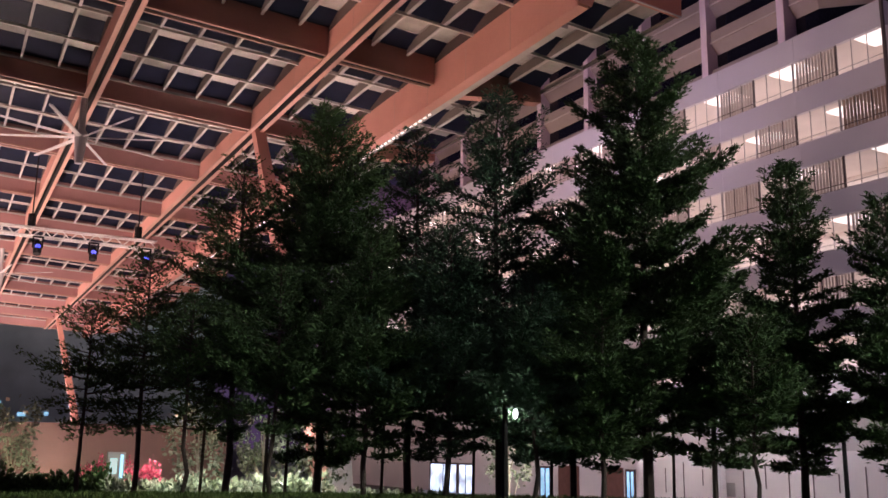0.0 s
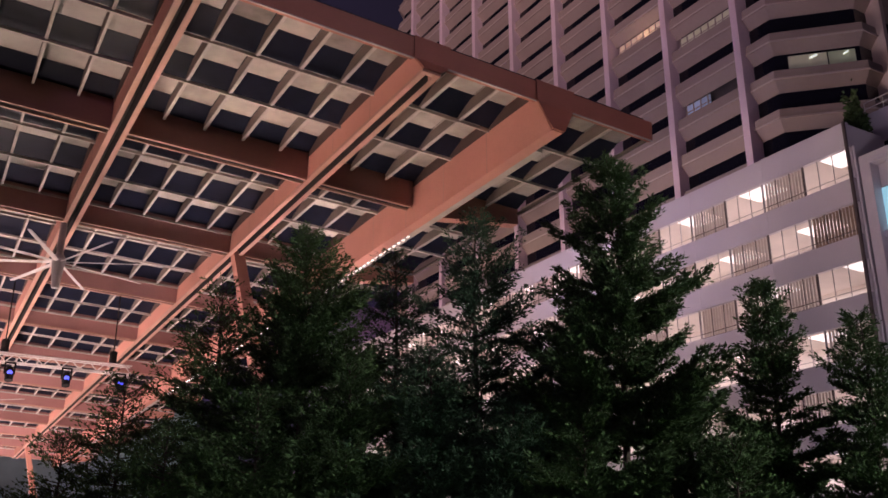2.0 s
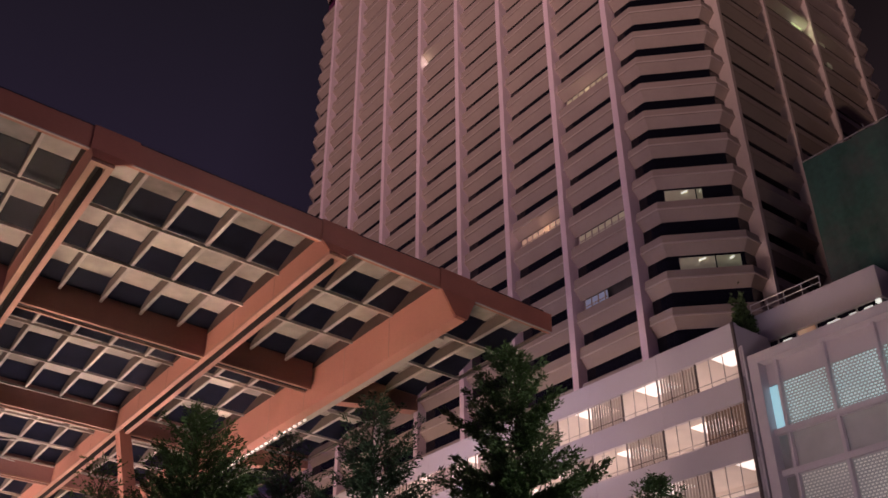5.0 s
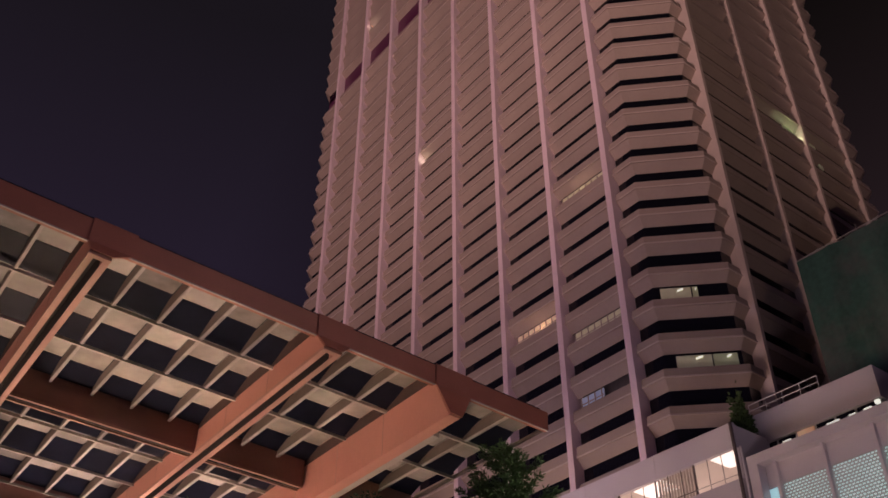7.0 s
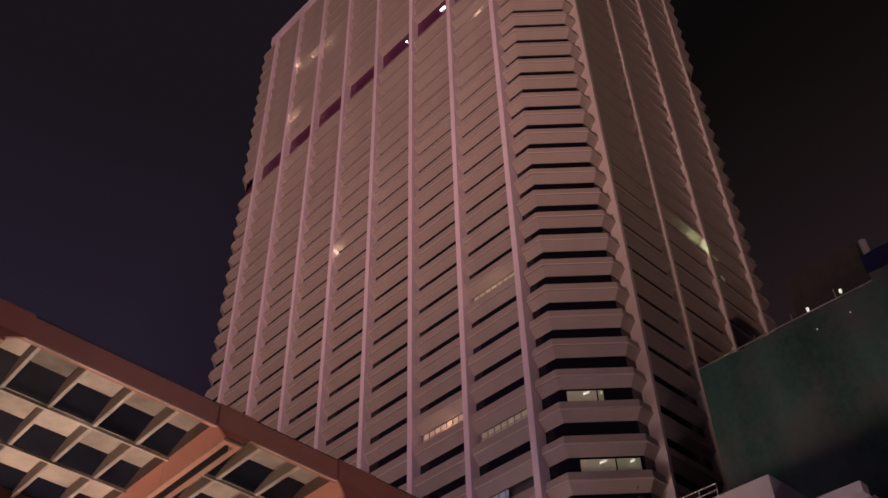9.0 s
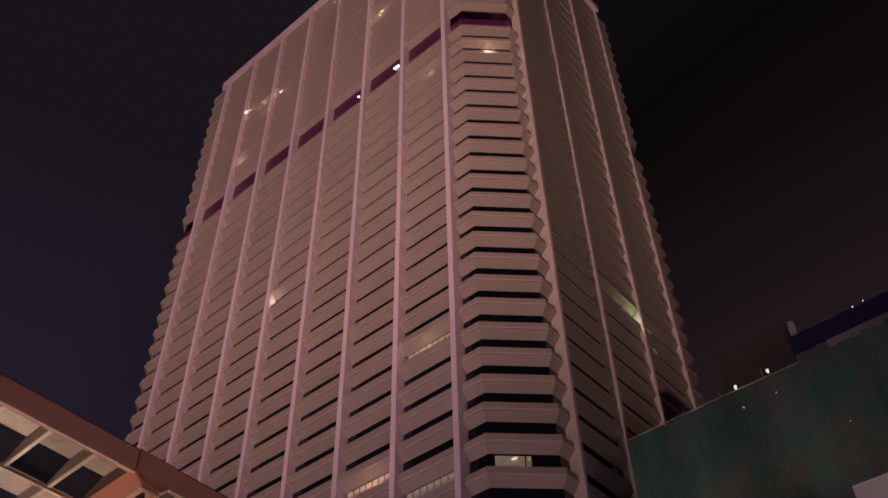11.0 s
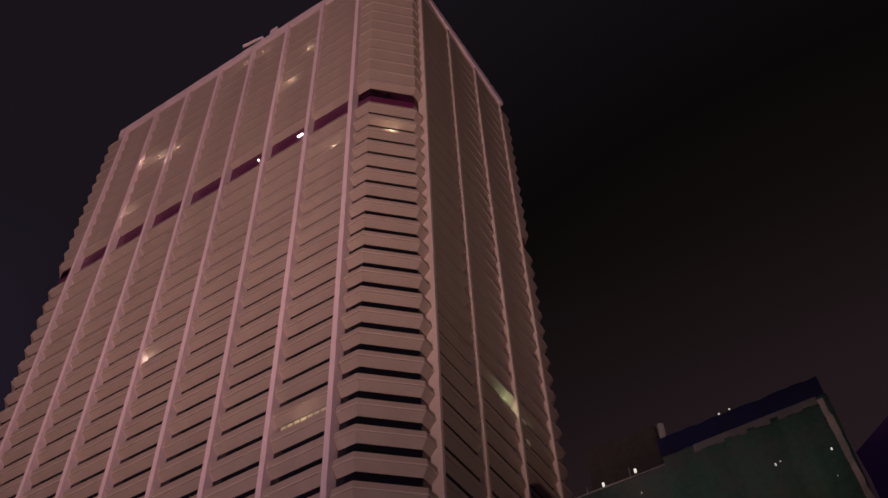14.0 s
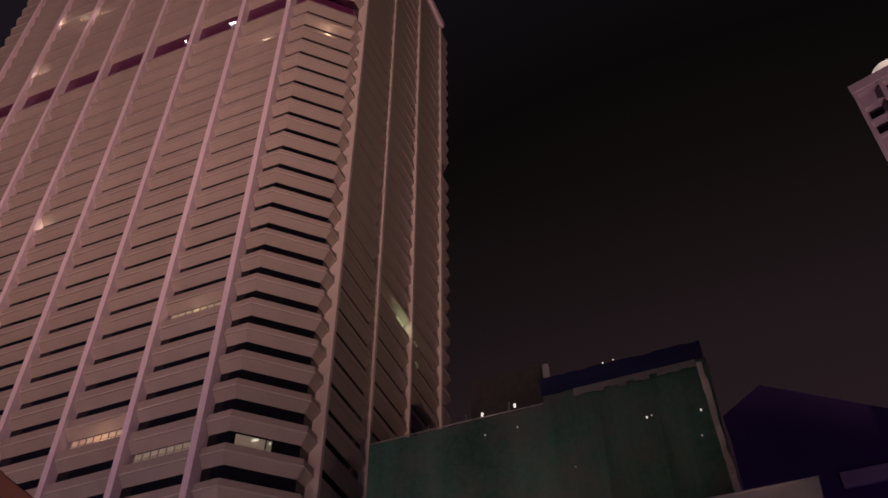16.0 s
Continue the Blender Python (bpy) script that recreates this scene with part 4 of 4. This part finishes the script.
for dx in (-2.2, 0.85, 3.9):
    lampob = thing("stage_lamp", "black moving-head stage lamp with a blue lens", "lamp", 8 + dx, 57.7, 13.2, "stage lamps")
    part("yoke", Geo().box(-0.3, -0.06, -0.6, -0.22, 0.06, 0.05).box(0.22, -0.06, -0.6, 0.3, 0.06, 0.05).box(-0.3, -0.06, 0, 0.3, 0.06, 0.08), GROOVE, lampob)
    hd = part("head", Geo().tube([(0, 0.1, -0.2), (0, 0, -0.5), (0, -0.15, -1.0)], [0.16, 0.26, 0.22], 12), GROOVE, lampob)
    part("lens", Geo().tube([(0, -0.22, -0.55), (0, -0.3, -0.6)], [0.15, 0.13], 12), BLUE_LENS, hd)

# ---------- lawn ----------
def lawn_z(x, y):
    r = math.hypot(x, y)
    pts = [(12, 0.0), (15, 0.35), (19, 0.6), (22, 0.52), (26, 0.2), (31, -0.1), (35, -0.4), (37, -3)]
    for (r0, z0), (r1, z1) in zip(pts, pts[1:]):
        if r <= r1:
            return z0 + (z1 - z0) * max(0, (r - r0)) / (r1 - r0)
    return -3.0


g = Geo()
g.loft([[(r * math.sin(radians(a)), r * math.cos(radians(a)), lawn_z(r, 0) + 0.05 * math.sin(a * 1.3) * (r > 13) + 0.012) for a in range(-30, 106, 3)] for r in (12, 13.5, 15, 17, 19, 20.5, 22, 24, 26, 28, 31, 33, 35, 37)], closed=False)
tagged(part("lawn", g, LAWN), "raised dark green lawn under the trees", "lawn", kind="structure")


def leaf_mesh(name, P, D, L, ratio, mat, rnd):
    """Many small diamond leaves at P along D."""
    S = np.cross(D, rnd.normal(0, 1, P.shape))
    S /= np.linalg.norm(S, axis=1)[:, None]
    W = (L * ratio)[:, None]
    L = L[:, None]
    V = np.stack([P, P + 0.45 * L * D + W * S, P + L * D, P + 0.45 * L * D - W * S], 1).reshape(-1, 3)
    n = len(P)
    me = bpy.data.meshes.new(name)
    me.vertices.add(4 * n), me.loops.add(4 * n), me.polygons.add(n)
    me.vertices.foreach_set("co", V.ravel())
    me.loops.foreach_set("vertex_index", np.arange(4 * n))
    me.polygons.foreach_set("loop_start", np.arange(0, 4 * n, 4))
    me.update(calc_edges=True)
    me.materials.append(mat)
    return me


rg = np.random.default_rng(3)
n = 30000
rr, aa = rg.uniform(18.0, 24.0, n), np.radians(rg.uniform(2, 58, n))
P = np.stack([rr * np.sin(aa), rr * np.cos(aa), np.array([lawn_z(r, 0) for r in rr])], 1)
D = rg.normal(0, 0.35, (n, 3)) + [0, 0, 1]
D /= np.linalg.norm(D, axis=1)[:, None]
tagged(part("grass", leaf_mesh("grass", P, D, rg.uniform(0.06, 0.16, n), 0.12, LEAF_GRASS, rg), LEAF_GRASS), "short uneven grass blades on the lawn", "grass", kind="stuff")


# ---------- trees ----------
def conifer(h, rad, seed, leaf, base, dense):
    rnd = np.random.default_rng(seed)
    trunk = Geo()
    lean = rnd.uniform(-0.02, 0.02, 2)
    ts = np.linspace(0, 0.985, 9)
    wig = rnd.normal(0, 0.05, (9, 2)) * np.array([0, 1, 1, 0.5, 0, 0, 0, 0, 0])[:, None]
    trunk.tube([(lean[0] * h * t * math.sin(3 * t) + w[0], lean[1] * h * t * math.cos(4 * t) + w[1], h * t) for t, w in zip(ts, wig)], [0.010 * h * (1 - t) ** 0.8 + 0.010 for t in ts], 8)
    P, D, L = [], [], []
    z, ang = base * 0.72, rnd.uniform(0, 6.28)
    while z < h * 0.985:
        t = max(0.0, (z - base) / (h - base))
        low = z < base + 0.05 * h
        tier = 0.86 + 0.22 * math.sin(z * 4.6 + seed)
        reach = rad * (0.55 + 0.45 * min(1, t / 0.12)) * (1 - t) ** 0.72 * tier * rnd.choice([0.55, 0.75, 0.9, 1.05, 1.2]) * (rnd.choice([0.3, 0.5, 0.7, 1.1]) if low else 1) + 0.06
        ang += 2.4 + rnd.uniform(-0.5, 0.5)
        up = (rnd.uniform(-0.35, 0.1) if low else 0.06) + 0.75 * t ** 2.5 + rnd.uniform(-0.08, 0.16)
        d = np.array([math.cos(ang), math.sin(ang), 0.0])
        sd = np.array([-d[1], d[0], 0.0])
        ns = max(3, int(reach / 0.13))
        limb = [np.array([0, 0, z]) + d * reach * q + np.array([0, 0, reach * (up * q - 0.16 * q * q + 0.34 * q ** 3)]) for q in np.linspace(0, 1, ns + 1)]
        trunk.tube([limb[0], limb[ns // 2], limb[-1]], [0.008 + 0.009 * reach, 0.008 + 0.004 * reach, 0.004], 4)
        for i in range(1, ns + 1):
            s = i / ns
            wide = reach * 0.36 * (1 - 0.75 * s) * (0.3 + 0.7 * min(1, s * 3)) + 0.07 + 0.05 * (1 - t)
            for sg in (-1, 1):
                dn = d * 0.9 + sd * sg * rnd.uniform(0.4, 0.95) + np.array([0, 0, rnd.uniform(-0.05, 0.42)])
                dn /= np.linalg.norm(dn)
                m = max(5, int(dense * wide / 0.0125))
                q = (np.arange(m) + rnd.uniform(0, 1, m)) / m
                P.append(limb[i] + dn * wide * q[:, None] + rnd.normal(0, 0.040, (m, 3)))
                dd = dn + rnd.normal(0, 0.45, (m, 3)) + [0, 0, 0.25]
                D.append(dd / np.linalg.norm(dd, axis=1)[:, None])
                L.append(rnd.uniform(0.07, 0.17, m) * (1.1 - 0.35 * t))
        z += (0.11 if low else 0.042 + 0.062 * (1 - t)) * rnd.choice([0.3, 0.5, 0.8, 1.8]) * (h / 10) ** 0.5
    return trunk, leaf_mesh("crown", np.concatenate(P), np.concatenate(D), np.concatenate(L), 0.17, leaf, rnd)


def tree(az, dist, tan_top, rad, seed, leaf, label, base=1.25, dense=1.0):
    x, y = dist * math.sin(radians(az)), dist * math.cos(radians(az))
    z = lawn_z(x, y) - 0.03
    trunk, crown = conifer(1.6 + dist * tan_top - z, rad, seed, leaf, base, dense)
    t = thing("conifer_tree", label, "tree", x, y, z, "trees on the lawn")
    part("trunk", trunk, BARK, t)
    part("crown", crown, leaf, t)


TALL = "tall dark green conifer with layered feathery branches on the lawn"
BLUE = "blue-green conifer with a thin leader and airy branches on the lawn"
LOW = "low young conifer with a dense dark crown on the lawn"
for row in (
        (41.6, 21, 0.452, 3.0, 1, LEAF, TALL, 1.3, 1.9), (22.2, 22, 0.370, 3.0, 2, LEAF, TALL, 1.3, 1.3), (33.0, 22, 0.392, 2.8, 3, LEAF_BLUE, BLUE, 1.6, 0.85),
        (27.6, 24, 0.349, 2.4, 4, LEAF_BLUE, BLUE, 1.6, 0.6), (50.06, 24, 0.296, 2.05, 5, LEAF, TALL, 1.25, 1.6), (12.0, 25, 0.192, 2.2, 6, LEAF, LOW, 2.3, 0.42),
        (9.0, 26, 0.135, 1.7, 7, LEAF, LOW, 2.3, 0.35), (55.07, 23, 0.250, 1.7, 8, LEAF, TALL, 1.25, 1.4), (17.0, 23, 0.301, 2.4, 9, LEAF, TALL, 2.0, 0.62),
        (37.3, 23, 0.262, 2.2, 10, LEAF_BLUE, BLUE), (45.3, 22, 0.205, 2.0, 11, LEAF, LOW), (14.6, 21, 0.150, 1.6, 12, LEAF, LOW, 2.0, 0.4),
        (29.8, 20.5, 0.235, 2.0, 13, LEAF_BLUE, LOW), (25.0, 20.5, 0.225, 1.9, 14, LEAF, LOW), (39.0, 20, 0.19, 1.8, 15, LEAF, LOW),
        (35.0, 20, 0.175, 1.7, 16, LEAF_BLUE, LOW), (19.6, 20.5, 0.185, 1.7, 17, LEAF, LOW, 1.8, 0.7), (47.6, 20.5, 0.13, 1.3, 18, LEAF, LOW, 1.6, 0.7)):
    tree(*row)


# ---------- planting and small things on the plaza ----------
def shrub(name, label, x, y, z, rx, ry, h, n, leaf, seed, size=(0.14, 0.32), ratio=0.32):
    rnd = np.random.default_rng(seed)
    u = rnd.normal(0, 1, (n, 3))
    u /= np.linalg.norm(u, axis=1)[:, None]
    u[:, 2] = np.abs(u[:, 2])
    lump = 0.75 + 0.35 * np.sin(u[:, 0] * 5 + seed) * np.cos(u[:, 1] * 6 + seed)
    P = u * lump[:, None] * rnd.uniform(0.55, 1.0, (n, 1)) * [rx, ry, h]
    D = u + rnd.normal(0, 0.5, (n, 3))
    D /= np.linalg.norm(D, axis=1)[:, None]
    s = thing(name, label, "shrub", x, y, z, "planting on the plaza")
    part("foliage", leaf_mesh("foliage", P, D, rnd.uniform(size[0], size[1], n), ratio, leaf, rnd), leaf, s)
    part("stem", Geo().tube([(0, 0, -0.1), (0.02, 0, h * 0.6)], [0.05, 0.02], 6), BARK, s)


rs = random.Random(8)
for j in range(15):
    a = radians(11.5 + j * 0.78)
    d = 30.5 + rs.uniform(-0.7, 0.7)
    shrub("garden_shrub", "pale green broad-leaved shrub in a lit planting bed", d * math.sin(a), d * math.cos(a), -0.15, rs.uniform(0.5, 0.8), rs.uniform(0.5, 0.8), rs.uniform(0.55, 0.95), 900, LEAF_SHRUB, 30 + j, (0.10, 0.28), 0.36)
for j in range(10):
    a = radians(4.6 + j * 0.62)
    shrub("dark_shrub", "dark low shrub at the edge of the lawn", 31 * math.sin(a), 31 * math.cos(a), -0.15, 0.7, 0.7, rs.uniform(0.85, 1.35), 800, LEAF, 60 + j, (0.09, 0.24))
for j in range(8):
    a = radians(24.3 + j * 0.75)
    shrub("hedge_shrub", "clipped yellow-green hedge plant", 31.5 * math.sin(a), 31.5 * math.cos(a), -0.2, 0.55, 0.5, 0.55, 360, LEAF_SHRUB, 80 + j, (0.08, 0.2))
for x, y, r in ((7.6, 43.8, 0.9), (8.9, 44.0, 1.0), (9.9, 43.6, 0.8), (8.3, 43.4, 0.6)):
    shrub("flowering_bush", "bright pink flowering bush lit from below", x, y, -0.6, r, r, 1.7, 1600, LEAF_PINK, int(x * 10), (0.07, 0.17), 0.4)
bed = thing("raised_planter", "raised brown rendered planter below pink flowers", "planter", 8.4, 43.8, GZ)
part("planter_wall", Geo().box(-3.2, -1.1, 0, 3.2, 1.4, 2.35).box(-3.3, -1.2, 2.3, 3.3, 1.5, 2.42), BROWN_WALL, bed)
shrub("roof_shrub", "tall dark shrub on the podium roof", 57.2, 37.6, 31.4, 0.85, 0.85, 4.9, 1500, LEAF, 91, (0.2, 0.45))
# small lit trees behind the bed
for x, y, h in ((3.9, 40.5, 6.2), (9.2, 33.5, 5.4), (11.4, 33.0, 5.6), (13.2, 32.5, 5.6), (22.6, 34.2, 6.6)):
    t = thing("small_tree", "small pale-leaved tree lit from below", "tree", x, y, ground_z(x, y) - 0.05, "small plaza trees")
    tg = Geo().tube([(0, 0, 0), (0.1, 0.05, h * 0.4), (0, 0, h * 0.8)], [0.09, 0.07, 0.03], 7)
    for j in range(6):
        b = j * 1.05
        tg.tube([(0.1, 0.05, h * (0.3 + 0.05 * j)), (0.6 * math.cos(b), 0.6 * math.sin(b), h * (0.55 + 0.06 * j))], [0.04, 0.015], 5)
    part("trunk", tg, PALE_BARK, t)
    rnd = np.random.default_rng(int(h * 100 + x))
    c = np.stack([np.cos(np.arange(14) * 1.9) * 0.75, np.sin(np.arange(14) * 1.9) * 0.75, h * (0.55 + 0.032 * np.arange(14))], 1)
    P = c[rnd.integers(0, 14, 900)] + rnd.normal(0, 0.20, (900, 3))
    D = rnd.normal(0, 1, (900, 3))
    part("crown", leaf_mesh("crown", P, D / np.linalg.norm(D, axis=1)[:, None], rnd.uniform(0.1, 0.24, 900), 0.36, LEAF_SHRUB, rnd), LEAF_SHRUB, t)
wall = thing("garden_wall", "long brown rendered garden wall under the canopy", "wall", 0, 62, GZ)
part("wall_body", Geo().box(-30, 0, 0, 19, 0.5, 5.6), BROWN_WALL, wall)
part("coping", Geo().box(-30, -0.1, 5.6, 19, 0.6, 5.85), BROWN_WALL, wall)
sign = thing("plaza_sign", "lit white information totem beside pink flowers", "sign", 7.9, 42.2, ground_z(7.9, 42.2))
part("board", Geo().box(-0.1, -0.1, 0, 0.62, 0.1, 4.3), STEEL_GREY, sign)
part("screen", Geo().box(0.0, -0.115, 3.4, 0.3, -0.1, 4.05), SCREEN_GLOW, sign)
part("light_strip", Geo().box(0.42, -0.115, 1.6, 0.54, -0.1, 4.2), CYAN_GLOW, sign)
for x, y, top, gr in ((10.6, 16.14, 2.34, 0.5), (23.6, 18.3, 3.2, 1.0)):
    sl = thing("street_lamp", "slim dark post lamp with a bright globe", "lamp", x, y, lawn_z(x, y) - 0.05 if math.hypot(x, y) < 34 else -1.2)
    z0 = sl.matrix_basis.translation.z
    part("post", Geo().tube([(0, 0, 0), (0, 0, top - z0 + 0.2)], [0.07, 0.05], 8), GROOVE, sl)
    part("globe", Geo().tube([(0.25, 0, top - z0 - 0.1), (0.25, 0, top - z0), (0.25, 0, top - z0 + 0.1)], [0.05 * gr, 0.11 * gr, 0.05 * gr], 10), LAMP_WHITE, sl)
    part("arm", Geo().tube([(0, 0, top - z0 + 0.15), (0.25, 0, top - z0 + 0.13)], 0.025, 6), GROOVE, sl)
for az in (15.6, 19.2, 20.4, 26.0, 31.4, 36.0, 43.0):
    d = 27.5
    x, y = d * math.sin(radians(az)), d * math.cos(radians(az))
    st = thing("tree_stake", "thin dark timber tree stake on the lawn", "stake", x, y, lawn_z(x, y) - 0.05, "tree stakes")
    part("pole", Geo().tube([(0, 0, 0), (0.05, 0, 2.6)], [0.045, 0.04], 6), BARK, st)
